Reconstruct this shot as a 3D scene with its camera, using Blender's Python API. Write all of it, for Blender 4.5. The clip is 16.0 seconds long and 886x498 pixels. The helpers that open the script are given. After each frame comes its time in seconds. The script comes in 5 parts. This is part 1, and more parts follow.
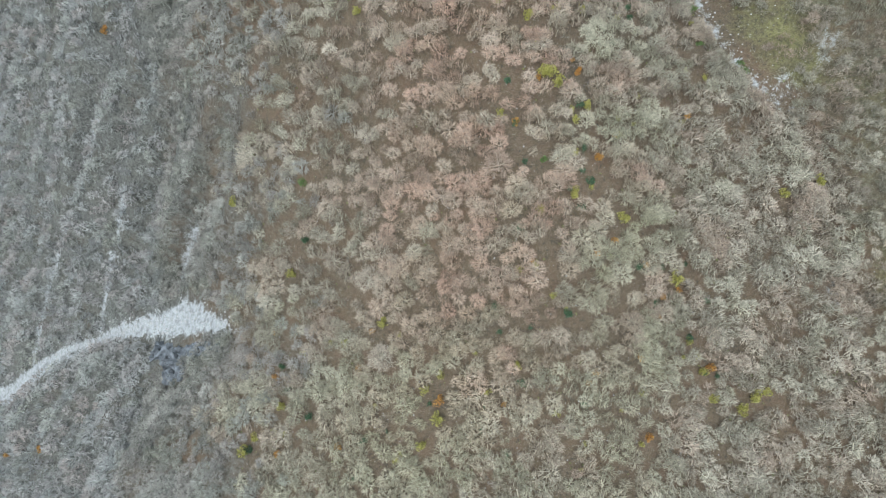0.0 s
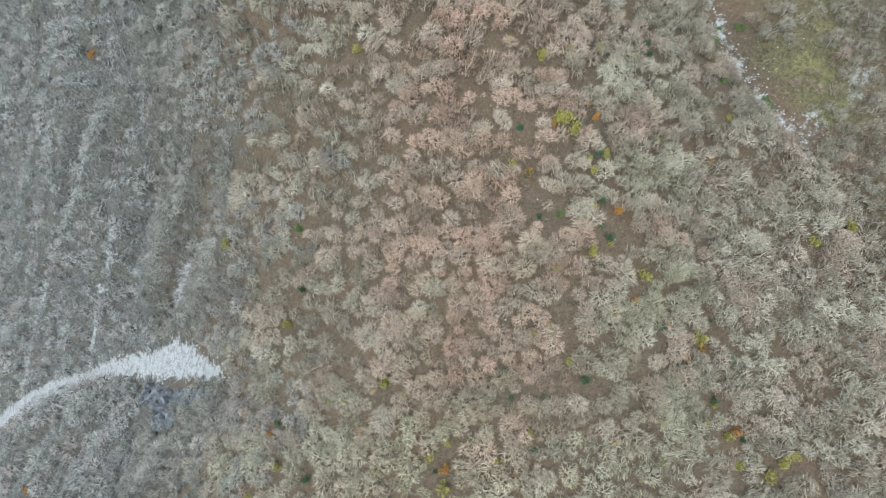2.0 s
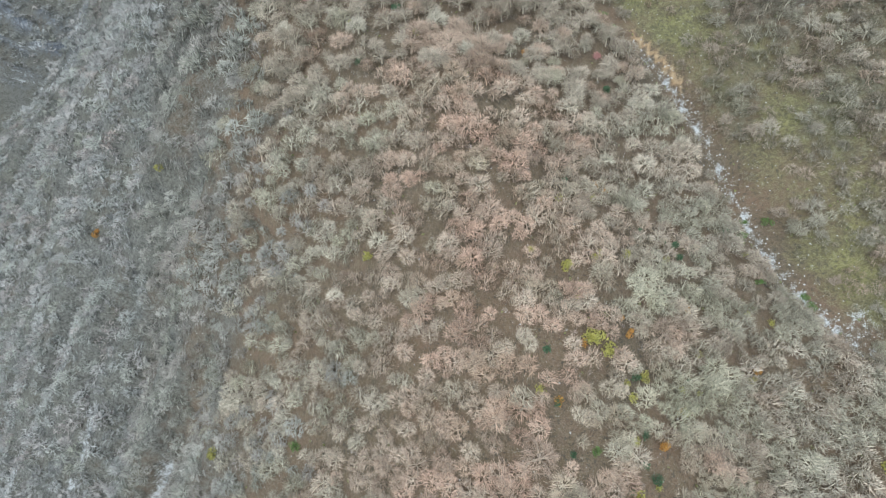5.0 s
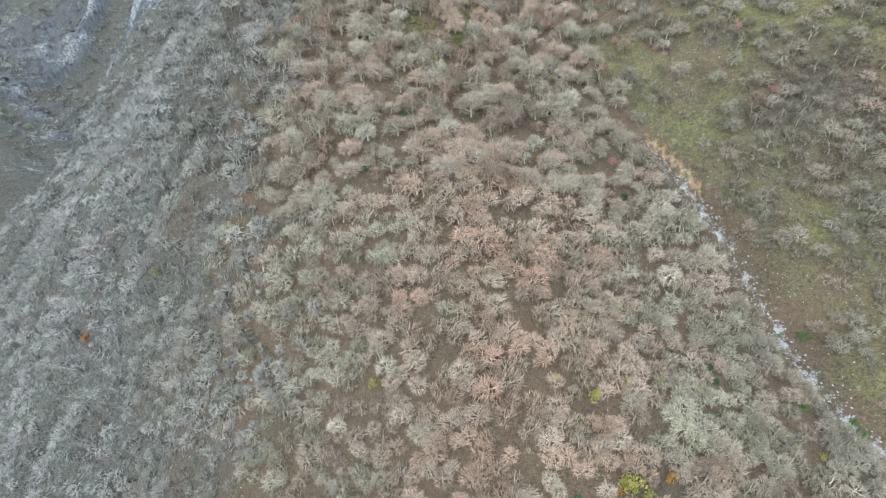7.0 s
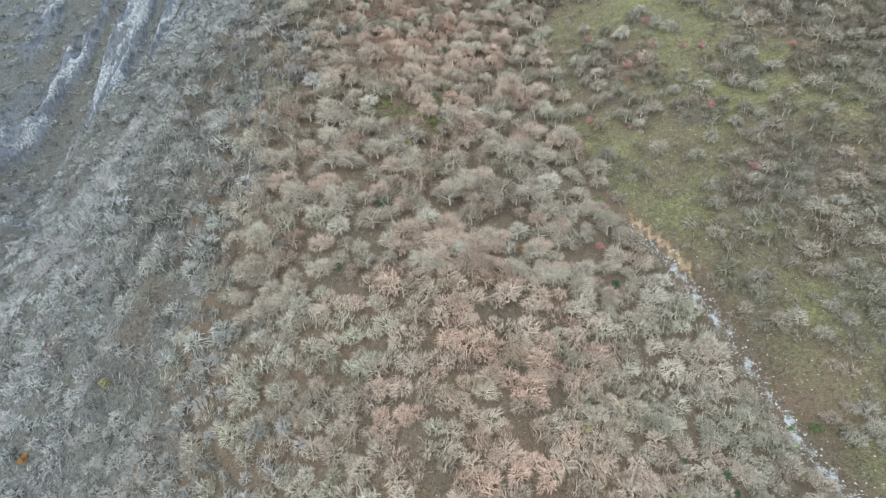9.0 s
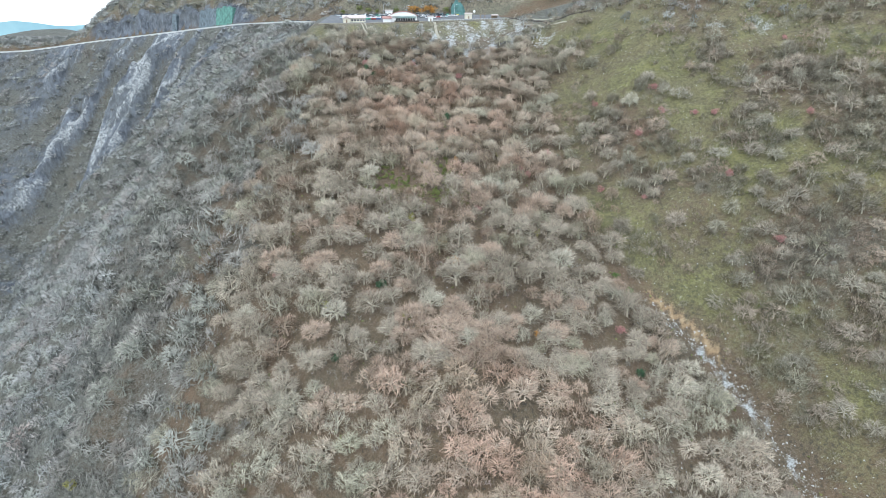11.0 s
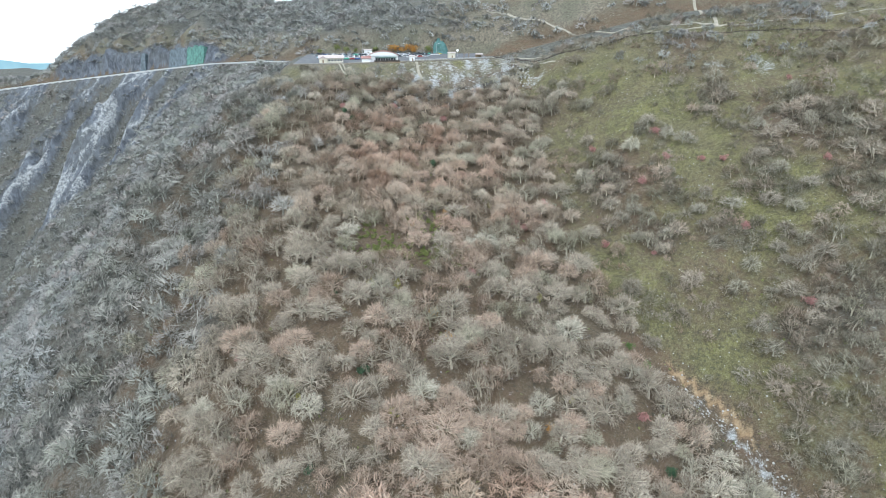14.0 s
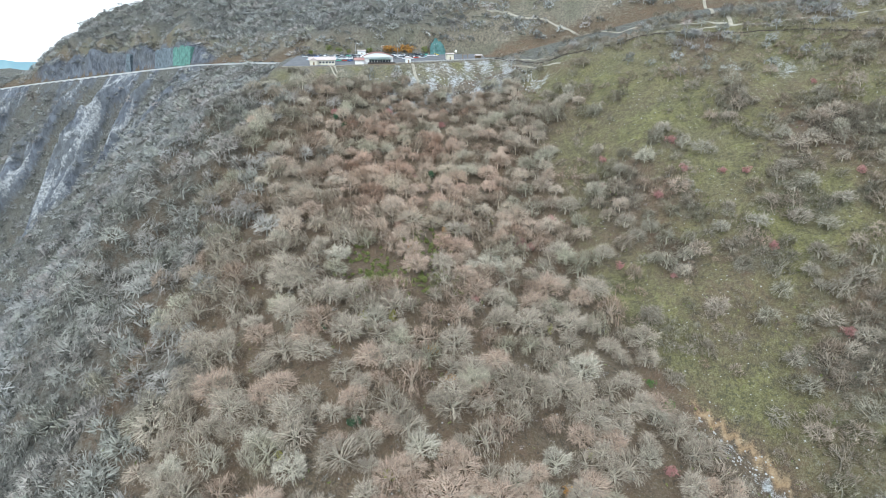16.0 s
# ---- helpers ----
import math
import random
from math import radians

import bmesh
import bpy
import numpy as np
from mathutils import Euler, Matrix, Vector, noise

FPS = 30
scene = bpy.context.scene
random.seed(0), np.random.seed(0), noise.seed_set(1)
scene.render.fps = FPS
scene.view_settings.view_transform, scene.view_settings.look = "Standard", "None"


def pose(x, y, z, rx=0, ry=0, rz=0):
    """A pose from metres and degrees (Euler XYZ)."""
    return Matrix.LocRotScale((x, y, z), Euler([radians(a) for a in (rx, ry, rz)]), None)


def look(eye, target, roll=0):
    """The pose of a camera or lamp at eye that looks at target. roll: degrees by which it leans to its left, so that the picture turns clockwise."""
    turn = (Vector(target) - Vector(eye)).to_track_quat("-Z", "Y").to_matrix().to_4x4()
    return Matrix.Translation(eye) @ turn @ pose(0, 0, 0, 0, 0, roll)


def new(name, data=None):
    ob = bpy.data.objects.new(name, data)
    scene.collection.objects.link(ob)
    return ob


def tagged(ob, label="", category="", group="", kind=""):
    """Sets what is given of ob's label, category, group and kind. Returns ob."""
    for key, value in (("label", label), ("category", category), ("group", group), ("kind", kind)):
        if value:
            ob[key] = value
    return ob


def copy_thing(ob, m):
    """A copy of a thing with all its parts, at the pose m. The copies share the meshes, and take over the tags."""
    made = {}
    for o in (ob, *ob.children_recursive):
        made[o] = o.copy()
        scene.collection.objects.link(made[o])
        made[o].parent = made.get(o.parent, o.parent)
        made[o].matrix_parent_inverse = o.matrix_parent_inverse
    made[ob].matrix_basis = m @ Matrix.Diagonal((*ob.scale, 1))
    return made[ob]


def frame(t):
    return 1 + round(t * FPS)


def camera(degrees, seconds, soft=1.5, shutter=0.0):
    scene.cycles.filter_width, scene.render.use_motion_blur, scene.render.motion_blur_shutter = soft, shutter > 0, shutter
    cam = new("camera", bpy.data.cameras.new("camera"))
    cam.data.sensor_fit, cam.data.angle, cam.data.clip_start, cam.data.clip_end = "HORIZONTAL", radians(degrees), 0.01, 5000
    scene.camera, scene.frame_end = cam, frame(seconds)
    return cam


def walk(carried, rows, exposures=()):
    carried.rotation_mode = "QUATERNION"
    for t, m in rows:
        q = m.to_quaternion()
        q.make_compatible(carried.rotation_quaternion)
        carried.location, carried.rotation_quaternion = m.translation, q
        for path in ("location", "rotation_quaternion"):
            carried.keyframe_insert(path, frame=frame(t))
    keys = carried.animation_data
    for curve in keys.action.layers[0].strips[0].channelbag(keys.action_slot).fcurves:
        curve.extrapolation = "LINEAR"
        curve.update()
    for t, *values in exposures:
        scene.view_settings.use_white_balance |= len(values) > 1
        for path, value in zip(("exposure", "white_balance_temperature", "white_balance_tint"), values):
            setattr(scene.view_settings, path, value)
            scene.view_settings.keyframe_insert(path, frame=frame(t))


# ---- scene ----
# camera: one lens, and the drone's path (seconds, eye, target, roll)
cam = camera(76.0, 16.0, soft=0.7)
PATH = [
    (0, (0.723, -3.057, 299.881), (0.723, -1.905, 298.246), 1.1),
    (0.5, (0.054, 3.824, 299.912), (0.053, 4.976, 298.277), 1.1),
    (1, (-0.693, 10.976, 299.765), (-0.693, 12.126, 298.129), 1.2),
    (1.5, (-1.548, 18.128, 299.755), (-1.548, 19.274, 298.116), 1.2),
    (2, (-2.424, 25.279, 299.778), (-2.423, 26.421, 298.136), 1.2),
    (2.5, (-2.961, 32.445, 300.166), (-2.965, 33.63, 298.554), 1.1),
    (3, (-3.732, 39.212, 300.88), (-3.741, 40.479, 299.333), 1.0),
    (3.5, (-4.5, 45.979, 301.845), (-4.514, 47.311, 300.353), 0.8),
    (4, (-5.703, 52.189, 302.542), (-5.72, 53.579, 301.104), 0.8),
    (4.5, (-6.732, 58.237, 303.403), (-6.751, 59.671, 302.009), 0.7),
    (6.8, (-11.462, 83.493, 306.445), (-11.497, 85.12, 305.282), 0.4),
    (7, (-12.17, 85.761, 306.476), (-12.204, 87.403, 305.334), 0.5),
    (7.5, (-13.106, 91.377, 306.956), (-13.144, 93.053, 305.865), 0.4),
    (8, (-14.143, 96.605, 307.517), (-14.163, 98.311, 306.474), 0.3),
    (8.5, (-14.896, 102.132, 308.208), (-14.85, 103.863, 307.208), 0.1),
    (9, (-15.747, 107.598, 308.754), (-15.685, 109.354, 307.799), -0.0),
    (11.5, (-18.023, 135.876, 310.85), (-17.947, 137.729, 310.103), -0.1),
    (12, (-18.477, 141.604, 311.414), (-18.387, 143.473, 310.706), -0.2),
    (12.5, (-18.933, 147.229, 311.59), (-18.831, 149.105, 310.905), -0.2),
    (13, (-19.246, 152.864, 311.886), (-19.132, 154.74, 311.2), -0.3),
    (13.5, (-19.475, 158.147, 312.301), (-19.349, 160.021, 311.614), -0.3),
    (14, (-19.72, 163.993, 312.475), (-19.581, 165.867, 311.789), -0.3),
    (14.5, (-19.619, 170.159, 312.972), (-19.468, 172.031, 312.284), -0.4),
    (15, (-19.396, 176.458, 313.542), (-19.245, 178.33, 312.853), -0.4),
    (15.5, (-19.144, 182.427, 314.353), (-18.994, 184.298, 313.66), -0.5),
    (16, (-19.063, 188.584, 314.779), (-18.913, 190.453, 314.085), -0.4),
]
walk(cam, [(t, look(eye, target, roll)) for t, eye, target, roll in PATH], [(0, 0.97, 6400, 9), (4.5, 1.03, 6400, 9), (8, 1.1, 6300, 9), (12, 1.03, 6250, 9), (16, 1.0, 6280, 9)])

# world, sun
SUN_EL, SUN_AZ = 48.0, 200.0
world = bpy.data.worlds.new("sky")
scene.world = world
world.use_nodes = True
wn = world.node_tree
sky = wn.nodes.new("ShaderNodeTexSky")
sky.sky_type = 'NISHITA'
sky.sun_disc = False
sky.sun_elevation = radians(SUN_EL)
sky.sun_rotation = radians(SUN_AZ)
sky.altitude = 1200
sky.air_density = 1.0
sky.dust_density = 2.0
sky.ozone_density = 1.0
wn.nodes["Background"].inputs["Strength"].default_value = 0.13
veil = wn.nodes.new("ShaderNodeMix")          # a bright, even overcast in front of the blue
veil.data_type = 'RGBA'
veil.inputs[0].default_value = 0.85
veil.inputs[7].default_value = (6.3, 7.1, 7.7, 1)
wn.links.new(sky.outputs[0], veil.inputs[6])
wn.links.new(veil.outputs[2], wn.nodes["Background"].inputs["Color"])
sun_data = bpy.data.lights.new("sun", 'SUN')
sun_data.energy = 1.2
sun_data.angle = radians(14)
sun_data.color = (1.0, 0.985, 0.95)
sun = new("sun", sun_data)
az, el = radians(SUN_AZ), radians(SUN_EL)
sun_way = Vector((math.sin(az) * math.cos(el), math.cos(az) * math.cos(el), math.sin(el)))
sun.matrix_world = look(sun_way * 900, (0, 0, 0))

# ---- materials ----
def material(name, rough=0.9, metal=0.0):
    m = bpy.data.materials.new(name)
    m.use_nodes = True
    t = m.node_tree
    b = t.nodes["Principled BSDF"]
    b.inputs["Roughness"].default_value = rough
    b.inputs["Metallic"].default_value = metal
    b.inputs["Specular IOR Level"].default_value = 0.2
    return m, t, b


def node(t, kind, **values):
    n = t.nodes.new(kind)
    for k, v in values.items():
        n.inputs[k].default_value = v
    return n


def mix(t, fac, a, b, how='MIX'):
    """A colour mix; each of fac, a and b is a socket or a value."""
    n = t.nodes.new("ShaderNodeMix")
    n.data_type = 'RGBA'
    n.blend_type = how
    for sock, v in ((n.inputs[0], fac), (n.inputs[6], a), (n.inputs[7], b)):
        if isinstance(v, bpy.types.NodeSocket):
            t.links.new(v, sock)
        else:
            sock.default_value = (*v, 1) if isinstance(v, tuple) else v
    return n.outputs[2]


def ramp(t, fac, stops):
    n = t.nodes.new("ShaderNodeValToRGB")
    e = n.color_ramp.elements
    while len(e) < len(stops):
        e.new(0.5)
    for el_, (p, c) in zip(e, stops):
        el_.position = p
        el_.color = (*c, 1) if isinstance(c, tuple) else (c, c, c, 1)
    t.links.new(fac, n.inputs[0])
    return n.outputs[0]


def maths(t, how, a, b):
    n = t.nodes.new("ShaderNodeMath")
    n.operation = how
    for sock, v in zip(n.inputs, (a, b)):
        if isinstance(v, bpy.types.NodeSocket):
            t.links.new(v, sock)
        else:
            sock.default_value = v
    return n.outputs[0]


def grain(t, scale, detail=4.0, rough=0.6, stretch=None):
    """Noise at a size in metres (1 / scale), in world coordinates."""
    g = t.nodes.new("ShaderNodeNewGeometry")
    n = node(t, "ShaderNodeTexNoise", Scale=scale, Detail=detail, Roughness=rough)
    if stretch:
        mp = t.nodes.new("ShaderNodeMapping")
        mp.inputs["Scale"].default_value = stretch
        t.links.new(g.outputs["Position"], mp.inputs[0])
        t.links.new(mp.outputs[0], n.inputs["Vector"])
    else:
        t.links.new(g.outputs["Position"], n.inputs["Vector"])
    return n.outputs[0]


def attribute(t, name):
    n = t.nodes.new("ShaderNodeAttribute")
    n.attribute_name = name
    return n.outputs["Fac"]


def relief(t, b, height, strength, distance):
    n = node(t, "ShaderNodeBump", Strength=strength, Distance=distance)
    t.links.new(height, n.inputs["Height"])
    t.links.new(n.outputs[0], b.inputs["Normal"])


def plain(name, colour, rough=0.7, metal=0.0, vary=0.25, scale=1.5, rnd=0.0):
    """A painted or raw surface, varied by noise at two scales and, with rnd, from object to object."""
    m, t, b = material(name, rough, metal)
    dark = tuple(c * (1 - vary) for c in colour)
    lite = tuple(min(1, c * (1 + vary)) for c in colour)
    c = mix(t, ramp(t, grain(t, scale), [(0.3, 0.0), (0.7, 1.0)]), dark, lite)
    c = mix(t, ramp(t, grain(t, scale * 9), [(0.35, 0.0), (0.7, 0.35)]), c, dark)
    if rnd:
        o = t.nodes.new("ShaderNodeObjectInfo")
        c = mix(t, maths(t, 'MULTIPLY', o.outputs["Random"], rnd), c, tuple(x * 0.4 for x in colour))
    t.links.new(c, b.inputs["Base Color"])
    return m


def ground_material():
    m, t, b = material("hillside_ground", 0.95)
    n1, n2, n3 = grain(t, 0.035, 5), grain(t, 0.35, 6, 0.7), grain(t, 2.2, 4, 0.7)
    litter = mix(t, ramp(t, n1, [(0.38, 0.0), (0.62, 1.0)]), (0.064, 0.048, 0.036), (0.13, 0.076, 0.05))
    litter = mix(t, ramp(t, n2, [(0.35, 0.0), (0.7, 1.0)]), litter, (0.095, 0.076, 0.042))
    litter = mix(t, ramp(t, n3, [(0.45, 0.0), (0.62, 0.8)]), litter, (0.165, 0.13, 0.098))
    litter = mix(t, ramp(t, n3, [(0.36, 0.7), (0.46, 0.0)]), litter, (0.05, 0.045, 0.032))
    n4 = grain(t, 0.7, 5, 0.75)
    litter = mix(t, ramp(t, n4, [(0.36, 0.9), (0.48, 0.0)]), litter, (0.052, 0.048, 0.036))
    litter = mix(t, ramp(t, n4, [(0.56, 0.0), (0.66, 0.7)]), litter, (0.14, 0.122, 0.092))
    litter = mix(t, ramp(t, grain(t, 3.6, 3, 0.8), [(0.6, 0.0), (0.68, 0.8)]), litter, (0.3, 0.285, 0.25))
    grass = mix(t, ramp(t, n2, [(0.32, 0.0), (0.68, 1.0)]), (0.06, 0.059, 0.027), (0.142, 0.133, 0.05))
    grass = mix(t, ramp(t, grain(t, 0.09, 3), [(0.5, 0.0), (0.62, 0.7)]), grass, (0.17, 0.16, 0.058))
    grass = mix(t, ramp(t, n1, [(0.45, 0.0), (0.6, 0.4)]), grass, (0.12, 0.092, 0.062))
    grass = mix(t, ramp(t, n3, [(0.45, 0.0), (0.65, 0.6)]), grass, (0.22, 0.21, 0.15))
    grass = mix(t, ramp(t, n3, [(0.36, 0.7), (0.46, 0.0)]), grass, (0.05, 0.052, 0.026))
    grass = mix(t, ramp(t, n4, [(0.38, 0.85), (0.5, 0.0)]), grass, (0.06, 0.06, 0.034))
    grass = mix(t, ramp(t, n4, [(0.56, 0.0), (0.68, 0.6)]), grass, (0.16, 0.15, 0.085))
    moor = mix(t, ramp(t, n2, [(0.35, 0.0), (0.65, 1.0)]), (0.12, 0.108, 0.085), (0.22, 0.195, 0.15))
    moor = mix(t, ramp(t, n1, [(0.45, 0.0), (0.58, 0.8)]), moor, (0.12, 0.12, 0.088))
    moor = mix(t, ramp(t, n4, [(0.4, 0.8), (0.52, 0.0)]), moor, (0.075, 0.07, 0.055))
    # grey limestone, made bluer to paint haze onto the far cliffs
    rock = mix(t, ramp(t, grain(t, 0.22, 8, 0.75, (1, 1, 0.4)), [(0.4, 0.0), (0.6, 1.0)]), (0.04, 0.045, 0.055), (0.125, 0.14, 0.165))
    rock = mix(t, ramp(t, n1, [(0.45, 0.0), (0.65, 0.45)]), rock, (0.1, 0.105, 0.1))
    rock = mix(t, ramp(t, n3, [(0.48, 0.0), (0.72, 0.3)]), rock, (0.26, 0.285, 0.31))
    scree = mix(t, ramp(t, n3, [(0.36, 0.0), (0.6, 1.0)]), (0.19, 0.2, 0.205), (0.43, 0.45, 0.455))
    scree = mix(t, ramp(t, n2, [(0.38, 0.75), (0.52, 0.0)]), scree, (0.13, 0.135, 0.135))
    soil = mix(t, ramp(t, n2, [(0.3, 0.0), (0.7, 1.0)]), (0.26, 0.16, 0.08), (0.34, 0.27, 0.18))
    c = litter

    def edge(name, width=0.3, ragged=0.9):
        a = maths(t, 'ADD', attribute(t, name), maths(t, 'MULTIPLY', maths(t, 'SUBTRACT', n2, 0.5), ragged))
        a = maths(t, 'ADD', a, maths(t, 'MULTIPLY', maths(t, 'SUBTRACT', n3, 0.5), ragged * 0.8))
        return ramp(t, a, [(0.5 - width / 2, 0.0), (0.5 + width / 2, 1.0)])

    c = mix(t, edge("moor", 0.5), c, moor)
    c = mix(t, edge("grass", 0.5), c, grass)
    scrub = mix(t, ramp(t, n2, [(0.35, 0.0), (0.65, 1.0)]), (0.06, 0.06, 0.055), (0.125, 0.126, 0.114))
    scrub = mix(t, ramp(t, n1, [(0.42, 0.0), (0.62, 0.5)]), scrub, (0.095, 0.09, 0.066))
    scrub = mix(t, ramp(t, n3, [(0.45, 0.0), (0.65, 0.6)]), scrub, (0.19, 0.195, 0.185))
    scrub = mix(t, ramp(t, n4, [(0.38, 0.9), (0.5, 0.0)]), scrub, (0.038, 0.039, 0.036))
    scrub = mix(t, ramp(t, n4, [(0.55, 0.0), (0.66, 0.6)]), scrub, (0.155, 0.155, 0.14))
    c = mix(t, edge("scrub", 0.5), c, scrub)
    c = mix(t, edge("rock"), c, rock)
    c = mix(t, edge("soil"), c, soil)
    c = mix(t, edge("scree", 0.4, 1.7), c, scree)
    t.links.new(c, b.inputs["Base Color"])
    relief(t, b, maths(t, 'ADD', n3, n2), 0.7, 0.6)
    return m


def twig_material(name, lo, hi, warm, moss, dark=0.45, lite=1.5):
    """Bark and twigs: attributes set the trees apart, single twigs differ too, noise varies the bark."""
    m, t, b = material(name, 0.9)
    tint = attribute(t, "tint")
    c = mix(t, tint, lo, hi)
    c = mix(t, maths(t, 'MULTIPLY', attribute(t, "warm"), maths(t, 'SUBTRACT', 1.25, maths(t, 'MULTIPLY', tint, 0.6))), c, warm)
    c = mix(t, attribute(t, "moss"), c, moss)
    depth = maths(t, 'ADD', 1.0, maths(t, 'MULTIPLY', maths(t, 'MINIMUM', tint, 0.0), 0.36))   # tints below zero darken the colour: painted shade of gaps among massed twigs
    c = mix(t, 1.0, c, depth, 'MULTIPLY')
    g = t.nodes.new("ShaderNodeNewGeometry")
    k = ramp(t, g.outputs["Random Per Island"], [(0.0, (dark,) * 3), (0.5, (0.5 * (dark + lite) * 0.9,) * 3), (1.0, (lite,) * 3)])
    c = mix(t, 1.0, c, k, 'MULTIPLY')
    c = mix(t, ramp(t, grain(t, 2.0, 3), [(0.5, 0.0), (0.75, 0.3)]), c, tuple(min(1, x * 1.3) for x in hi))
    t.links.new(c, b.inputs["Base Color"])
    return m


def leaf_material(name, lo, hi):
    m, t, b = material(name, 0.8)
    g = t.nodes.new("ShaderNodeNewGeometry")
    c = mix(t, g.outputs["Random Per Island"], lo, hi)
    c = mix(t, ramp(t, grain(t, 0.8, 3), [(0.4, 0.0), (0.7, 0.5)]), c, tuple(x * 0.6 for x in lo))
    t.links.new(c, b.inputs["Base Color"])
    return m


GROUND = ground_material()
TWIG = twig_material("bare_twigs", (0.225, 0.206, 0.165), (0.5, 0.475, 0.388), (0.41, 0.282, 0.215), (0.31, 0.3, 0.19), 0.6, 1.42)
# lichen grey, with the flank's bluish haze mixed into the bark colour
TWIG_COOL = twig_material("hazed_lichen_twigs", (0.19, 0.188, 0.17), (0.385, 0.387, 0.352), (0.33, 0.28, 0.25), (0.29, 0.305, 0.21), 0.78, 1.22)
# cooler bark, mainly for far woods: distance haze put into the colour
TWIG_FAR = twig_material("massed_twigs_hazed", (0.225, 0.234, 0.23), (0.4, 0.414, 0.402), (0.42, 0.33, 0.29), (0.35, 0.35, 0.22), 0.75, 1.12)
LEAF_YELLOW = leaf_material("yellow_leaves", (0.26, 0.25, 0.06), (0.41, 0.39, 0.13))
LEAF_ORANGE = leaf_material("orange_leaves", (0.38, 0.17, 0.05), (0.5, 0.3, 0.08))
LEAF_GREEN = leaf_material("evergreen_leaves", (0.04, 0.085, 0.05), (0.1, 0.17, 0.09))
LEAF_BRIGHT = leaf_material("fresh_green_leaves", (0.07, 0.13, 0.04), (0.14, 0.21, 0.07))
LEAF_BAMBOO = leaf_material("bamboo_grass_leaves", (0.11, 0.14, 0.05), (0.24, 0.26, 0.09))
BERRY = leaf_material("red_berries", (0.34, 0.16, 0.15), (0.48, 0.28, 0.26))
STONE = plain("pale_limestone", (0.38, 0.38, 0.37), 0.9, vary=0.3, scale=0.8)
ROCK = plain("dark_limestone", (0.12, 0.132, 0.145), 0.9, vary=0.75, scale=0.3)
ASPHALT = plain("asphalt", (0.13, 0.135, 0.145), 0.9, vary=0.2, scale=0.2)
CONCRETE = plain("weathered_concrete", (0.42, 0.43, 0.43), 0.85, vary=0.2, scale=0.4)
GRAVEL = plain("path_gravel", (0.3, 0.28, 0.23), 0.95, vary=0.3, scale=0.5)
CREAM = plain("cream_render", (0.6, 0.57, 0.47), 0.8, vary=0.1)
WHITE = plain("white_paint", (0.72, 0.73, 0.73), 0.6, vary=0.06)
ROOF_RED = plain("dull_red_roof", (0.34, 0.2, 0.18), 0.7, vary=0.2)
ROOF_PINK = plain("faded_pink_roof", (0.46, 0.4, 0.38), 0.7, vary=0.15)
STEEL = plain("galvanised_steel", (0.4, 0.41, 0.42), 0.4, 0.7, vary=0.1)
WOOD = plain("weathered_wood", (0.24, 0.18, 0.12), 0.85, vary=0.3)
DARKWOOD = plain("dark_fence_wood", (0.07, 0.06, 0.055), 0.9, vary=0.3)
TYRE = plain("tyre_rubber", (0.03, 0.03, 0.03), 0.85, vary=0.1)
GLASS = plain("dark_window_glass", (0.03, 0.04, 0.05), 0.12, vary=0.1)
PAINTS = {word: plain(word.replace(" ", "_") + "_car_paint", c, 0.3, vary=0.04) for word, c in (
    ("white", (0.72, 0.73, 0.74)), ("silver", (0.42, 0.44, 0.46)), ("black", (0.025, 0.025, 0.03)), ("blue", (0.06, 0.13, 0.33)),
    ("dark grey", (0.11, 0.12, 0.13)), ("pale blue", (0.38, 0.52, 0.6)), ("red", (0.4, 0.06, 0.05)), ("yellow", (0.7, 0.55, 0.06)), ("green", (0.08, 0.4, 0.28)))}
NET_GREEN = plain("green_rockfall_net", (0.1, 0.215, 0.185), 0.8, vary=0.45, scale=0.3)
NET_GREY = plain("grey_rockfall_net", (0.12, 0.15, 0.17), 0.7, vary=0.5, scale=0.3)
NET_TEAL = plain("teal_rockfall_net", (0.07, 0.15, 0.145), 0.8, vary=0.5, scale=0.3)


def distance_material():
    """Far mountains: emission on the ridges themselves stands in for the blue haze before them."""
    m, t, b = material("haze_glow_mountains", 1.0)
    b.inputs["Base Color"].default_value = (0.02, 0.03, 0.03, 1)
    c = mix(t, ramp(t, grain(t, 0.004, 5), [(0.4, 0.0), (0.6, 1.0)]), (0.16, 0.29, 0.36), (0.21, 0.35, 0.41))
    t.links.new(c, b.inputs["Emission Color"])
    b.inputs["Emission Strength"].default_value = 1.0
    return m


DISTANCE = distance_material()

# ---- terrain: the spur, the slopes on both sides, the plateau and the hill behind ----
COLS = np.array([-460, -330, -230, -150, -80, -20, 45, 110, 180, 300], float)
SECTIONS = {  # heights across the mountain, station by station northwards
    -60: (-330, -225, -144, -88, -48, -18, -4, -2, 4, 39),
    60: (-270, -164, -76, -12, 27, 50, 64, 54, 49, 97),
    140: (-225, -129, -59, 2, 63, 109, 135, 105, 88, 139),
    210: (-186, -92, -19, 45, 122, 168, 165, 135, 125, 179),
    270: (-158, -54, 36, 106, 172, 196, 181, 153, 173, 217),
    330: (-132, -15, 91, 162, 205, 212, 202, 189, 215, 254),
    400: (-98, 28, 138, 207, 234, 234, 220, 230, 258, 289),
    480: (-51, 63, 166, 238, 258, 248, 248, 279, 292, 319),
    550: (-14, 88, 187, 259, 285, 273, 273, 304, 317, 335),
    620: (20, 111, 210, 275, 301, 306, 304, 315, 330, 346),
}
STATIONS = np.array(list(SECTIONS), float)
HEIGHTS = np.array(list(SECTIONS.values()), float)
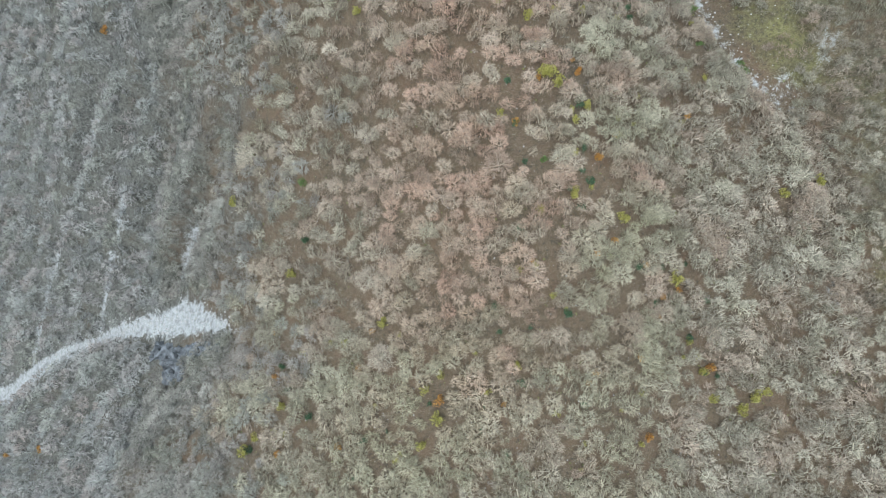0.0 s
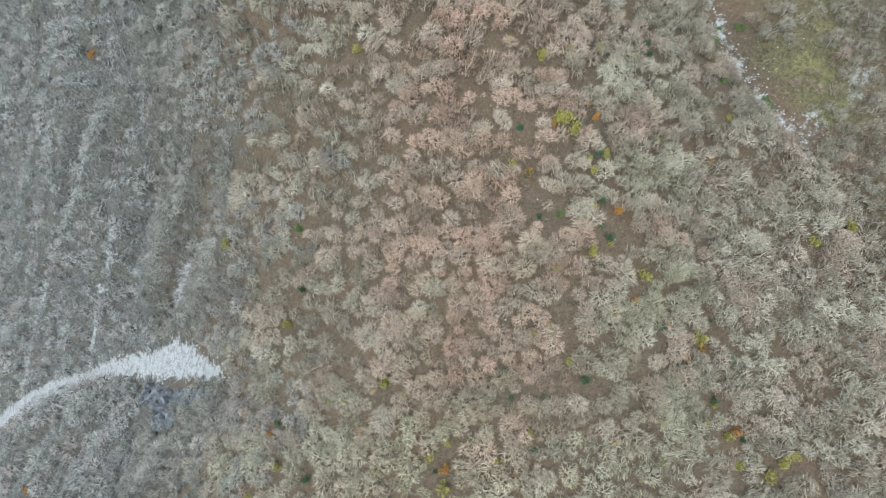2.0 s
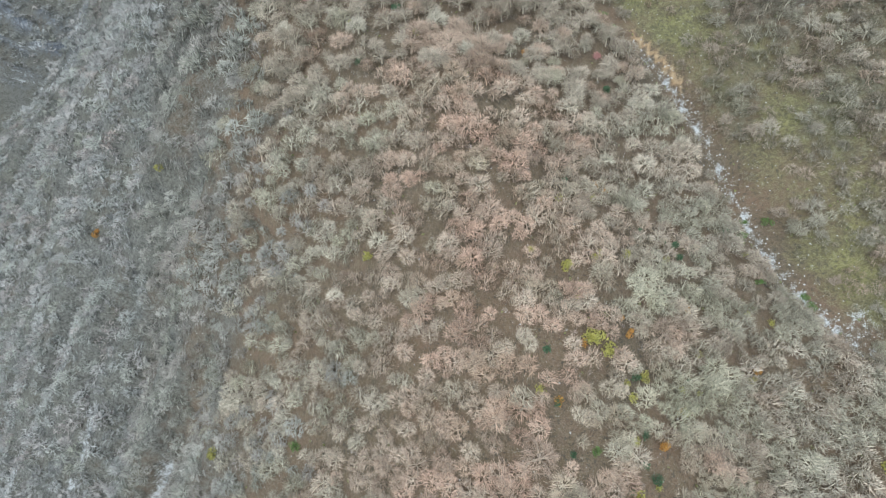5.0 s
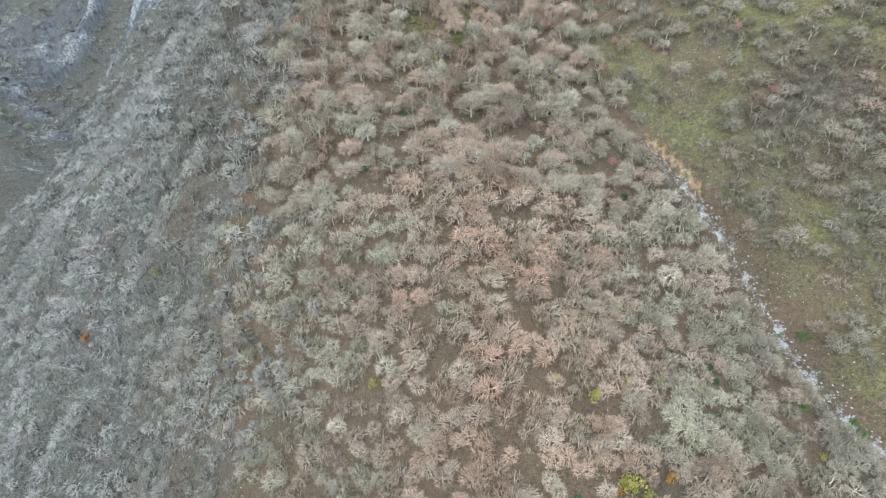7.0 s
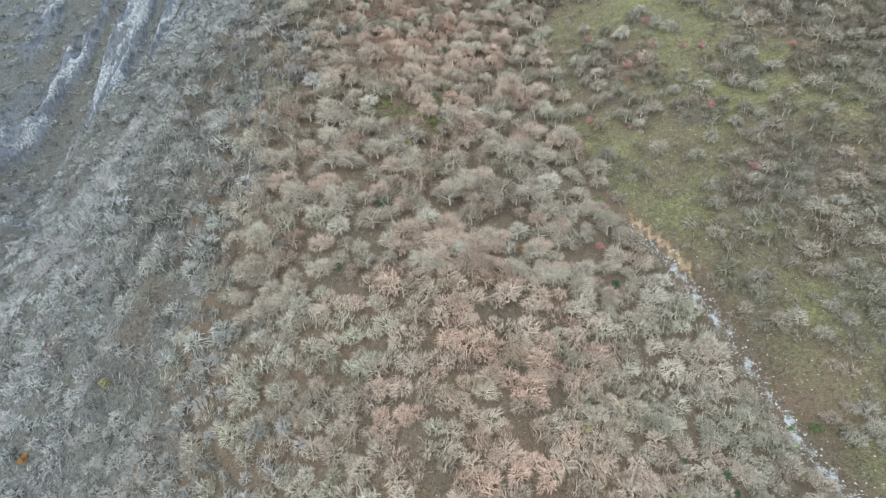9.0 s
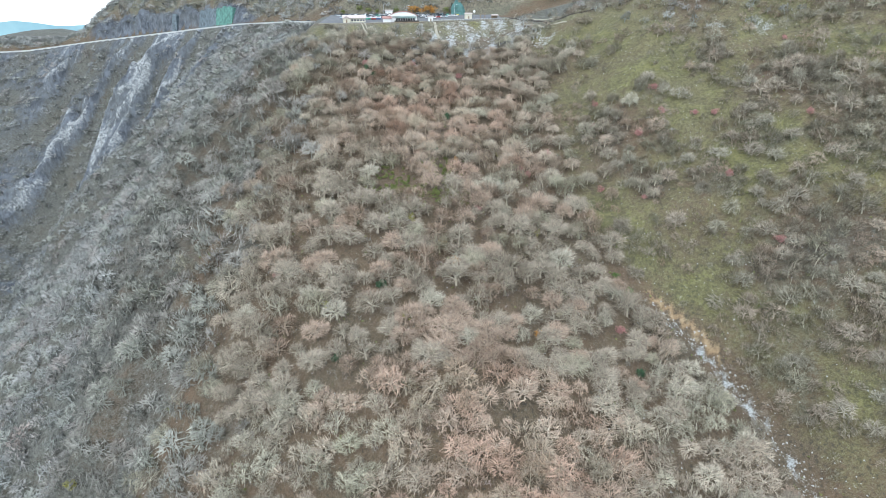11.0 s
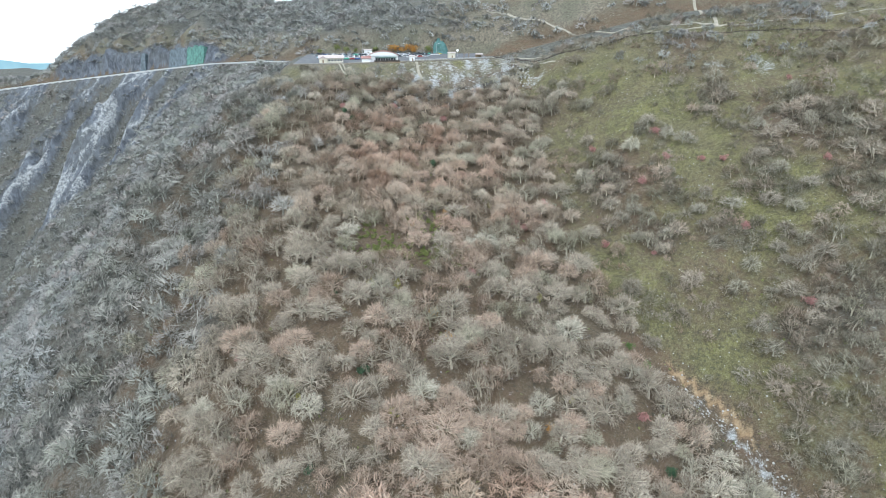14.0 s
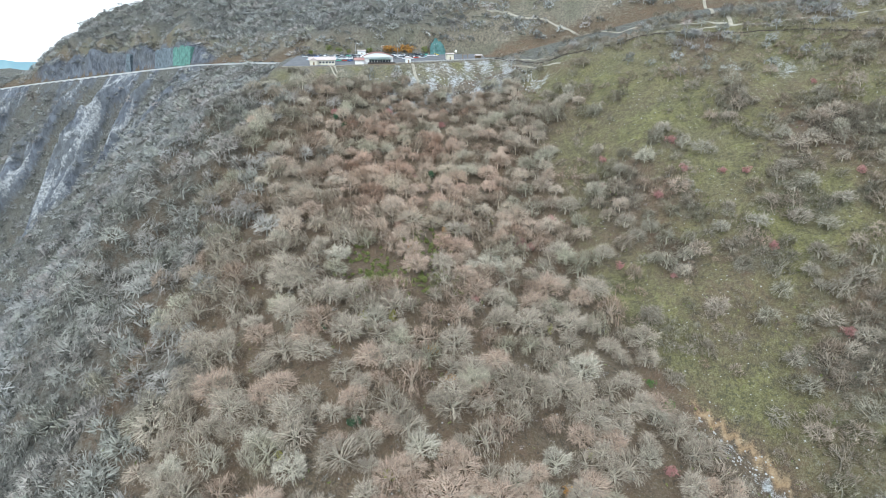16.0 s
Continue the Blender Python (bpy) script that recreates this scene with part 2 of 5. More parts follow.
ROAD = np.array([(-1500, 1150, 215), (-900, 985, 238), (-520, 925, 258), (-420, 893, 270), (-290, 848, 284), (-200, 765, 293), (-130, 690, 297),
                 (-85, 640, 298), (60, 640, 301), (190, 640, 332), (400, 640, 352), (900, 640, 385)], float)
LOT = (-96, 52, 592, 664)          # x0, x1, y0, y1 of the car park
GULLY = np.array([(50, 395), (64, 360), (79, 343), (91, 331), (99, 320), (107, 311), (112, 300), (117, 287), (121, 273), (125, 258), (131, 240), (140, 230), (152, 217),
                  (168, 206), (185, 165), (195, 110), (200, 30)], float)
CHUTE = np.array([(-108, 132), (-121, 138), (-148, 152), (-174, 157), (-202, 162), (-217, 165), (-245, 166), (-290, 164), (-330, 156), (-349, 153), (-420, 140)], float)

RUNNELS = [np.array(r, float) for r in (
    [(-232, 284), (-245, 270), (-258, 255), (-271, 245), (-284, 231), (-292, 215), (-302, 198), (-310, 172)], [(-205, 232), (-211, 220), (-218, 204), (-231, 187), (-236, 172)],
    [(-146, 198), (-156, 186), (-160, 172)], [(-301, 356), (-313, 348), (-330, 325), (-380, 280)])]

# thickets on the grassy east slope, and stony patches there: x, y, radius
THICKETS = ((119, 318, 20), (160, 330, 26), (168, 290, 22), (150, 357, 18), (195, 240, 30), (188, 182, 40), (156, 154, 32), (170, 90, 50), (128, 396, 13),
            (147, 370, 15), (135, 344, 16), (106, 427, 12), (188, 440, 20), (152, 412, 15), (205, 392, 36), (212, 322, 42), (220, 262, 38), (150, 470, 11), (112, 452, 8), (84, 440, 14), (95, 405, 10))
STONY = ((163, 219, 8), (177, 230, 9), (166, 504, 11), (190, 494, 13), (176, 128, 7), (70, 560, 10), (-95, 548, 12))


def lot_front(x):
    """The car park's southern edge."""
    return LOT[2] + 0.27 * np.maximum(x + 66, 0)


def smooth(a, b, v):
    s = np.clip((v - a) / (b - a), 0, 1)
    return s * s * (3 - 2 * s)


def hermite(xs, values, q):
    """Smooth curve through values (last axis) at xs, taken at q."""
    tangent = np.gradient(values, xs, axis=-1)
    i = np.clip(np.searchsorted(xs, q) - 1, 0, len(xs) - 2)
    h = xs[i + 1] - xs[i]
    s = np.clip((q - xs[i]) / h, 0, 1)
    a, b = values[..., i], values[..., i + 1]
    ta, tb = tangent[..., i] * h, tangent[..., i + 1] * h
    return (2 * s**3 - 3 * s**2 + 1) * a + (s**3 - 2 * s**2 + s) * ta + (3 * s**2 - 2 * s**3) * b + (s**3 - s**2) * tb


def near_line(line, x, y):
    """Distance to a polyline, the place along it (0 to 1 times its corners) and the side (+ left of its way)."""
    best = np.full(x.shape, 1e9)
    along = np.zeros(x.shape)
    side = np.zeros(x.shape)
    for k in range(len(line) - 1):
        (ax, ay), (bx, by) = line[k][:2], line[k + 1][:2]
        dx, dy = bx - ax, by - ay
        s = np.clip(((x - ax) * dx + (y - ay) * dy) / (dx * dx + dy * dy), 0, 1)
        d = np.hypot(x - ax - s * dx, y - ay - s * dy)
        m = d < best
        best = np.where(m, d, best)
        along = np.where(m, k + s, along)
        side = np.where(m, np.sign(dx * (y - ay) - dy * (x - ax)), side)
    return best, along, side


def waves(x, y, size, seed, octaves=4):
    """Soft noise between about -1 and 1 from sums of turned sines."""
    r = np.random.RandomState(seed)
    out = np.zeros(np.broadcast(x, y).shape)
    amp, k = 1.0, 2 * np.pi / size
    for _ in range(octaves):
        for _ in range(4):
            a, p, q = r.uniform(0, 2 * np.pi), r.uniform(0, 6.28), r.uniform(0, 6.28)
            u, v = x * np.cos(a) + y * np.sin(a), y * np.cos(a) - x * np.sin(a)
            out += amp * 0.5 * np.sin(u * k + p + 1.3 * np.sin(v * k * 0.63 + q))
        amp, k = amp * 0.52, k * 2.03
    return out / 1.6


def cliff_streaks(x, y):
    """Ribs and runnels that slant down the cliffs below the road."""
    return waves(0.47 * x - 0.88 * y + 9 * waves(x, y, 70, 7, 2), 0.1 * (0.88 * x + 0.47 * y), 46, 6, 4)


def base_height(x, y):
    """x and y: 1-D arrays of the grid's columns and rows."""
    rowz = hermite(COLS, HEIGHTS, np.clip(x, COLS[0], COLS[-1]))
    z = hermite(STATIONS, rowz.T, np.clip(y, STATIONS[0], STATIONS[-1])).T
    X, Y = np.meshgrid(x, y)
    z = z + np.where(X < COLS[0], (X - COLS[0]) * 0.62, 0) + np.where(X > COLS[-1], np.minimum((X - COLS[-1]) * 0.3, 190), 0)
    z = z - np.where(Y < STATIONS[0], (STATIONS[0] - Y) * 0.55, 0)
    return X, Y, z


def terrain(x, y):
    X, Y, z = base_height(x, y)
    # ribs and runnels down the west flank
    west = smooth(-60, -150, X)
    u = 0.67 * X - 0.74 * Y
    v = 0.74 * X + 0.67 * Y
    ribs = waves(u, v * 0.16, 46, 3, 3)
    chute_d = near_line(CHUTE, X, Y)[0]
    z = z + west * (ribs * 8.5 * (1 - 0.95 * np.exp(-(chute_d / 30.0) ** 4)) - 1.5)
    for line in RUNNELS:
        d, s, side = near_line(line, X, Y)
        z = z - 4.5 * np.exp(-(d / 7.0) ** 2)
    # the gully between the spur and the east slope
    d, s, side = near_line(GULLY, X, Y)
    depth = np.interp(s, [0, 1, 2, 5, 10, 15], [0, 3, 8, 9, 7, 5])
    z = z - depth * np.exp(-(d / 13.0) ** 2)
    z = z + 5.0 * np.exp(-((d - 24) / 15.0) ** 2) * (side < 0) * smooth(2.5, 7.0, s)
    # the white chute on the west flank
    d, s, side = near_line(CHUTE, X, Y)
    z = z - np.interp(s, [0, 1, 8], [1, 2, 5]) * np.exp(-(d / 15.0) ** 2) * smooth(-90, -110, X)
    # road shelf, the cliffs below it and the hill above it
    d, s, side = near_line(ROAD, X, Y)
    zr = np.interp(s, np.arange(len(ROAD)), ROAD[:, 2])
    crest = np.interp(X, [-900, -540, -480, -450, -420, -370, -300, -150, 0, 100, 400], [14, 10, 8, 36, 66, 88, 102, 88, 66, 86, 140])
    cut = 21 * np.interp(X, [-450, -410, -230, -180], [0, 1, 1, 0]) * smooth(7, 13, d) * (0.75 + 0.35 * waves(X, Y, 60, 8, 3))
    up = np.maximum(d - 7, 0)
    rise = crest * (1 - np.exp(-up * 0.9 / np.maximum(crest, 5))) - 0.25 * np.maximum(d - 210, 0)
    steep = np.interp(s, [0, 2, 3, 4, 5, 6, 7, 8], [0.7, 1.2, 1.7, 1.6, 0.85, 0.5, 0.45, 0.45])
    fall = np.maximum(d - 5, 0)
    fall = steep * np.where(fall < 130, fall, 130 + (fall - 130) * 0.6)
    far = np.where(side > 0, zr + cut + rise, zr - fall)
    cliff = np.where((side < 0) & (d > 5), 1.0, 0.0) * smooth(5, 30, d) * np.interp(s, [2, 3, 4.5, 5.5], [0.6, 1, 1, 0.1])
    far = far + cliff * 15 * cliff_streaks(X, Y)
    w = smooth(575, 650, Y)
    z = z * (1 - w) + far * w
    # car park terrace
    lx = np.maximum(np.maximum(LOT[0] - X, X - LOT[1]), 0)
    ly = np.maximum(np.maximum(lot_front(X) - Y, Y - LOT[3]), 0)
    flat = 298 + (np.clip(Y, LOT[2], LOT[3]) - LOT[2]) * 0.075
    w = 1 - smooth(0, 14, np.hypot(lx, ly))
    z = z * (1 - w) + flat * w
    # relief at two sizes, and the valley floor
    calm = 1 - np.maximum(1 - smooth(4, 14, np.hypot(lx, ly)), 1 - smooth(5, 12, d))
    z = z + calm * (1.6 * waves(X, Y, 55, 11, 3) + 0.5 * waves(X, Y, 11, 12, 2))
    z = z + 16 * np.exp(-((X + 625) / 75) ** 2 - ((Y - 1165) / 110) ** 2)
    away = np.hypot(X, Y - 400)
    z = np.where(z < -330, -330 - (1 - np.exp((z + 330) / 90)) * 90, z)
    z = z - smooth(1500, 4500, away) * (z + 150) * 0.9
    return X, Y, z


def spread(a, b, step, out, growth=1.22):
    """Even steps from a to b, then growing ones out to +-out."""
    core = list(np.arange(a, b + step * 0.5, step))
    s, v = step, core[-1]
    while v < out:
        s *= growth
        v += s
        core.append(v)
    s, v, low = step, core[0], []
    while v > -out:
        s *= growth
        v -= s
        low.append(v)
    return np.array(low[::-1] + core)


GX, GY = spread(-450, 290, 3.5, 4200), spread(20, 1090, 3.5, 4200)
TX, TY, TZ = terrain(GX, GY)


def height(x, y):
    """Ground height at scattered places."""
    x, y = np.asarray(x, float), np.asarray(y, float)
    i = np.clip(np.searchsorted(GX, x) - 1, 0, len(GX) - 2)
    j = np.clip(np.searchsorted(GY, y) - 1, 0, len(GY) - 2)
    a = (x - GX[i]) / (GX[i + 1] - GX[i])
    b = (y - GY[j]) / (GY[j + 1] - GY[j])
    return (TZ[j, i] * (1 - a) + TZ[j, i + 1] * a) * (1 - b) + (TZ[j + 1, i] * (1 - a) + TZ[j + 1, i + 1] * a) * b


def steepness(x, y):
    return np.hypot(height(x + 4, y) - height(x - 4, y), height(x, y + 4) - height(x, y - 4)) / 8


def mesh_from(name, verts, faces, mat):
    """One mesh from arrays; faces all have the same number of corners."""
    me = bpy.data.meshes.new(name)
    verts, faces = np.asarray(verts, np.float32), np.asarray(faces, np.int32)
    k = faces.shape[1]
    me.vertices.add(len(verts))
    me.vertices.foreach_set("co", verts.ravel())
    me.loops.add(faces.size)
    me.loops.foreach_set("vertex_index", faces.ravel())
    me.polygons.add(len(faces))
    me.polygons.foreach_set("loop_start", np.arange(0, faces.size, k, dtype=np.int32))
    me.update(calc_edges=True)
    me.materials.append(mat)
    return me


def cover(X, Y):
    """Shares of ground cover: grass, moor, scrub, rock, soil, scree."""
    gd, gs, gside = near_line(GULLY, X, Y)
    rd, rs, rside = near_line(ROAD, X, Y)
    cd, cs, cside = near_line(CHUTE, X, Y)
    east = np.where(gs < 0.02, smooth(20, 60, X - 0.10 * (480 - Y)), (gside > 0) * smooth(0, 14, gd))
    east = np.where(Y > 400, smooth(45, 75, X), np.where(gside > 0, east, 0) * 1.0)
    grass = east * (0.62 + 0.3 * waves(X, Y, 90, 21, 3)) * (Y < 640)
    thick = np.zeros(X.shape)
    wobble = 7 * waves(X, Y, 26, 23, 3)
    for tx, ty, tr in THICKETS:
        thick = np.maximum(thick, smooth(tr * 1.25, tr * 0.75, np.hypot(X - tx, Y - ty) + wobble))
    meadow = grass * (1 - 0.85 * np.maximum(thick, 0.85 * smooth(232, 196, Y)))
    grass = grass * (1 - 0.25 * np.maximum(thick, 0.9 * smooth(232, 196, Y)))
    moor = smooth(0, 30, np.where(rside > 0, rd, 0)) * smooth(560, 600, Y) * (0.8 + 0.3 * waves(X, Y, 80, 25, 2))
    slope = np.where((rside < 0) & (Y > 560), np.interp(rs, [2, 3, 4.8, 5.6], [0.7, 1, 0.95, 0.0]), 0)
    streak = cliff_streaks(X, Y)
    # a high rock share carries that painted haze blue over the cliffs
    rock = slope * np.clip(0.62 + 0.6 * streak, 0, 1) * smooth(380, 120, rd)
    rock = np.maximum(rock, 0.8 * (rside > 0) * smooth(26, 17, rd) * smooth(6, 9, rd) * smooth(-40, -25, X) * smooth(48, 38, X))
    rock = np.maximum(rock, (rside > 0) * smooth(24, 14, rd) * smooth(6, 8, rd) * np.interp(X, [-450, -410, -200, -170], [0, 0.95, 0.95, 0]))
    cliff_scree = slope * smooth(0.2, 0.9, 0.75 * streak + 0.8 * waves(0.47 * X - 0.88 * Y, 0.25 * (0.88 * X + 0.47 * Y), 15, 44, 3)) * smooth(380, 200, rd)
    front = lot_front(X) - Y
    lot_foot = smooth(-1, 5, front) * smooth(90, 40, front) * smooth(-45, 5, X + 0.35 * front) * smooth(78, 55, X)
    scree = np.maximum(lot_foot * (0.3 + 0.36 * waves(X, Y * 0.4, 14, 31, 3)), 0.55 * cliff_scree)
    runs = waves(0.67 * X - 0.74 * Y, (0.74 * X + 0.67 * Y) * 0.12, 60, 41, 2)
    scree = np.maximum(scree, (0.1 + 0.6 * smooth(0.78, 1.0, runs)) * smooth(-190, -220, X) * smooth(420, 330, Y))
    width = np.interp(cs, [0, 1, 2, 3, 4, 5, 6, 7, 8, 10], [1.0, 4.0, 11.5, 8.5, 6.0, 3.6, 5.5, 8.0, 9.5, 15]) * (1 + 0.22 * waves(X, Y, 13, 54, 2))
    scree = np.maximum(scree, 1.15 * smooth(width, width * 0.4, cd))
    for line in RUNNELS:
        d, s, side = near_line(line, X, Y)
        scree = np.maximum(scree, 0.75 * smooth(5, 1, d) * (0.7 + 0.45 * waves(X, Y, 20, 53, 2)))
    gw = 1.7 + 1.4 * waves(X, Y, 22, 51, 2)
    scree = np.maximum(scree, 0.75 * smooth(gw + 1.5, gw * 0.4, gd) * smooth(2.2, 2.9, gs) * smooth(13.4, 12.4, gs) * (0.75 + 0.5 * waves(X, Y, 15, 52, 2)))
    soil = 0.66 * smooth(1.6, 2.0, gs) * smooth(4.6, 3.8, gs) * (gside > 0) * smooth(9, 6, gd) * smooth(1.5, 3, gd)
    for tx, ty, tr in STONY:
        scree = np.maximum(scree, 0.42 * smooth(tr, tr * 0.2, np.hypot(X - tx, Y - ty) + 0.6 * wobble))
    bank = smooth(-1, 4, front) * smooth(34, 22, front + 6 * waves(X, Y, 18, 33, 2)) * smooth(-125, -95, X) * smooth(75, 55, X)
    grass = np.maximum(grass, bank * (0.42 + 0.3 * waves(X, Y, 24, 36, 2)))
    meadow = np.maximum(meadow, bank * (0.42 + 0.3 * waves(X, Y, 24, 36, 2)))
    moor = np.maximum(moor, bank)
    scrub = np.maximum(smooth(520, 640, Y) * (rside < 0) * (1 - bank), smooth(-40, -190, X + 25 * waves(X, Y, 60, 83, 2)) * smooth(640, 600, Y))
    scrub = np.maximum(scrub, 0.42 * east * np.maximum(thick, smooth(240, 200, Y)) * (Y < 600))
    scrub = np.maximum(scrub, smooth(20, 50, np.where((rside > 0) & (Y > 560), rd, 0)) * smooth(120, -60, X))
    return dict(grass=grass, moor=moor, scrub=scrub * (0.85 + 0.2 * waves(X, Y, 50, 35, 2)), rock=rock, soil=soil, scree=scree, thicket=thick, meadow=meadow)


def build_ground():
    ny, nx = TZ.shape
    idx = np.arange(ny * nx).reshape(ny, nx)
    faces = np.stack([idx[:-1, :-1], idx[:-1, 1:], idx[1:, 1:], idx[1:, :-1]], -1).reshape(-1, 4)
    me = mesh_from("ground", np.stack([TX, TY, TZ], -1).reshape(-1, 3), faces, GROUND)
    me.polygons.foreach_set("use_smooth", np.ones(len(faces), bool))
    for name, v in cover(TX, TY).items():
        a = me.attributes.new(name, 'FLOAT', 'POINT')
        a.data.foreach_set("value", np.clip(v, 0, 1.3).astype(np.float32).ravel())
    return tagged(new("ground", me), "steep mountain ground with leaf litter, grass and pale scree", "ground", kind="structure")


ground = build_ground()

# ---- trees ----
def basis(way):
    way = way / np.linalg.norm(way)
    side = np.cross(way, (0.3, 0.5, 0.81))
    side /= np.linalg.norm(side) + 1e-9
    return side, np.cross(way, side)


class Shape:
    """Gathers triangles, each corner with a tone: how much paler than the rest it is."""

    def __init__(self):
        self.v, self.f, self.tone = [], [], []

    def tube(self, points, radii, sides=3, tone=0.35):
        """A bent tapered stick; a last radius of 0 closes it to a tip."""
        n0 = len(self.v)
        for k, (p, r) in enumerate(zip(points, radii)):
            way = points[min(k + 1, len(points) - 1)] - points[max(k - 1, 0)]
            a, b = basis(way)
            for j in range(sides):
                t = 2 * math.pi * j / sides
                self.v.append(p + r * (math.cos(t) * a + math.sin(t) * b))
                self.tone.append(tone)
        for k in range(len(points) - 1):
            for j in range(sides):
                a, b = n0 + k * sides + j, n0 + k * sides + (j + 1) % sides
                c, d = a + sides, b + sides
                self.f.append((a, b, d))
                if radii[k + 1] > 0.0005:
                    self.f.append((a, d, c))

    def spike(self, p, q, width, tone=0.0):
        """A twig that ends in a point."""
        a, b = basis(q - p)
        n = len(self.v)
        self.v += [p + a * width * 0.5, p - a * width * 0.5, q]
        self.tone += [tone] * 3
        self.f.append((n, n + 1, n + 2))

    def leaf(self, p, size, rng):
        way = rng.normal(size=3)
        way[2] *= 0.5
        a, b = basis(way)
        n = len(self.v)
        self.v += [p + a * size, p - a * size * 0.5 + b * size * 0.8, p - a * size * 0.5 - b * size * 0.8]
        self.tone += [0.0] * 3
        self.f.append((n, n + 1, n + 2))

    def arrays(self):
        return np.array(self.v, np.float32), np.array(self.f, np.int32), np.array(self.tone, np.float32)


def dome(rng):
    """A way out of the crown's middle, evenly over a dome."""
    a, h = rng.uniform(0, 2 * math.pi), rng.uniform(-0.34, 1.0)
    c = math.sqrt(1 - h * h)
    return np.array([math.cos(a) * c, math.sin(a) * c, h])


def bare_tree(seed, limbs, forks, twigs, fat=1.0, sprays=0, fan=0.4, round_limbs=False, low=False):
    """Trunk and crown of a leafless broadleaf tree, about 6.5 m high and 8 m across: limbs fork into branches and those into
    fine twigs that fill a lobed dome. low: a shrub that branches from the ground. Returns two shapes."""
    rng = np.random.RandomState(seed)
    trunk, crown = Shape(), Shape()
    lean = rng.normal(size=2) * 0.35
    heart = np.array([lean[0], lean[1], 0.9 if low else 2.1])
    size = np.array([rng.uniform(3.9, 4.8), rng.uniform(3.9, 4.8), rng.uniform(3.2, 4.1)])
    lobes = [dome(rng) for _ in range(6)]

    def rim(out):
        """The crown's edge that way out of its heart."""
        return heart + out * size * (0.62 + 0.38 * max(float(out @ l) for l in lobes) ** 2)

    def unit(w):
        return w / (np.linalg.norm(w) + 1e-9)

    trunk.tube([np.array([0, 0, -0.8]), heart * np.array([0.3, 0.3, 0.5]), heart], [0.27, 0.2, 0.14], 5 if round_limbs else 3, 0.3)
    for i in range(limbs):
        h = 0.97 - 1.3 * (i + rng.uniform(0.2, 0.8)) / limbs        # from the top of the dome to a little below its middle
        turn = 2.4 * i + rng.uniform(-0.5, 0.5)
        c = math.sqrt(max(0.0, 1 - h * h))
        out = np.array([math.cos(turn) * c, math.sin(turn) * c, h])
        root = heart * np.array([1, 1, rng.uniform(0.55, 1.0)])
        tip = heart + (rim(out) - heart) * rng.uniform(0.74, 0.95)
        mid = root + (tip - root) * 0.5 + np.array([0, 0, 0.45 * c]) + rng.normal(size=3) * 0.3
        if round_limbs:
            crown.tube([root, mid, tip], [0.12, 0.075, 0.0], 3, 0.4)
        else:
            crown.spike(root, mid + (mid - root) * 0.3, (0.1 if low else 0.22) * fat ** 0.5, 0.35)
            crown.spike(mid, tip, (0.09 if low else 0.14) * fat ** 0.5, 0.3)
        for j in range(forks):
            k = rng.uniform(0.15, 1.0)
            p = (root + (mid - root) * 2 * k) if k < 0.5 else (mid + (tip - mid) * (2 * k - 1))
            way = unit(out + rng.normal(size=3) * 0.5)
            way[2] = max(way[2], -0.3)
            q = heart + (rim(unit(way)) - heart) * rng.uniform(0.66, 0.96)
            if np.linalg.norm(q - p) > 3.0:
                p = q - unit(q - p) * 3.0
            crown.spike(p, q, 0.085 * fat, rng.uniform(0.05, 0.35))
            run = unit(q - p)
            for _ in range(twigs):
                f = p + (q - p) * rng.uniform(0.25, 1.0)
                w = unit(run + 0.45 * unit(f - heart) + rng.normal(size=3) * 0.42)
                crown.spike(f, f + w * rng.uniform(0.7, 1.4), rng.uniform(0.045, 0.075) * fat, rng.uniform(-0.25, 0.15))
    for i in range(sprays):        # massed fine twigs, taken together
        out = dome(rng)
        p = heart + (rim(out) - heart) * rng.uniform(0.35, 0.7)
        q = heart + (rim(unit(out + rng.normal(size=3) * 0.32)) - heart) * rng.uniform(0.86, 1.05)
        # the lower tone puts the shade of their gaps into the colour
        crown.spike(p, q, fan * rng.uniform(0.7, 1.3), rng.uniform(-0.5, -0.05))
    return trunk, crown


def leafy(seed, n, size, leaf):
    """A rounded bush of many small leaves, on thin stems."""
    rng = np.random.RandomState(seed)
    stems, crown = Shape(), Shape()
    lobes = [(rng.uniform(-0.5, 0.5, 2) * size, rng.uniform(0.5, 1.1) * size, rng.uniform(0.35, 0.6) * size) for _ in range(6)]
    for (xy, z, r) in lobes:
        c = np.array([xy[0], xy[1], z])
        stems.tube([np.array([0, 0, -0.4]), c * 0.6, c], [0.09, 0.06, 0.01], 3)
        for _ in range(n // 6):
            d = rng.normal(size=3)
            d /= np.linalg.norm(d)
            crown.leaf(c + d * r * rng.uniform(0.55, 1.1), leaf * rng.uniform(0.6, 1.2), rng)
    return stems, crown


def zones(x, y):
    """Where the woods are warm brown, and where they are yellowish with lichen."""
    n = waves(np.round(x / 7) * 7, np.round(y / 7) * 7, 40, 81, 3)
    warm = 0.9 * np.exp(-(((x - 18 + 0.05 * y) / 42) ** 2)) * smooth(40, 130, y) * smooth(360, 270, y)
    warm = warm + 0.85 * np.exp(-(((x + 10) / 62) ** 2 + ((y - 470) / 100) ** 2)) + 0.1 * smooth(620, 540, y)
    moss = 0.55 * np.exp(-(((x + 15) / 50) ** 2 + ((y - 70) / 38) ** 2)) + 0.35 * np.exp(-(((x - 75) / 25) ** 2)) * smooth(260, 120, y)
    single = np.sin(np.round(x / 6) * 12.99 + np.round(y / 6) * 78.23)   # sets neighbours apart
    return np.clip(warm * (0.72 + 0.24 * single) + 0.28 * n, 0, 0.95), np.clip(moss - 0.25 * n, 0, 0.9)


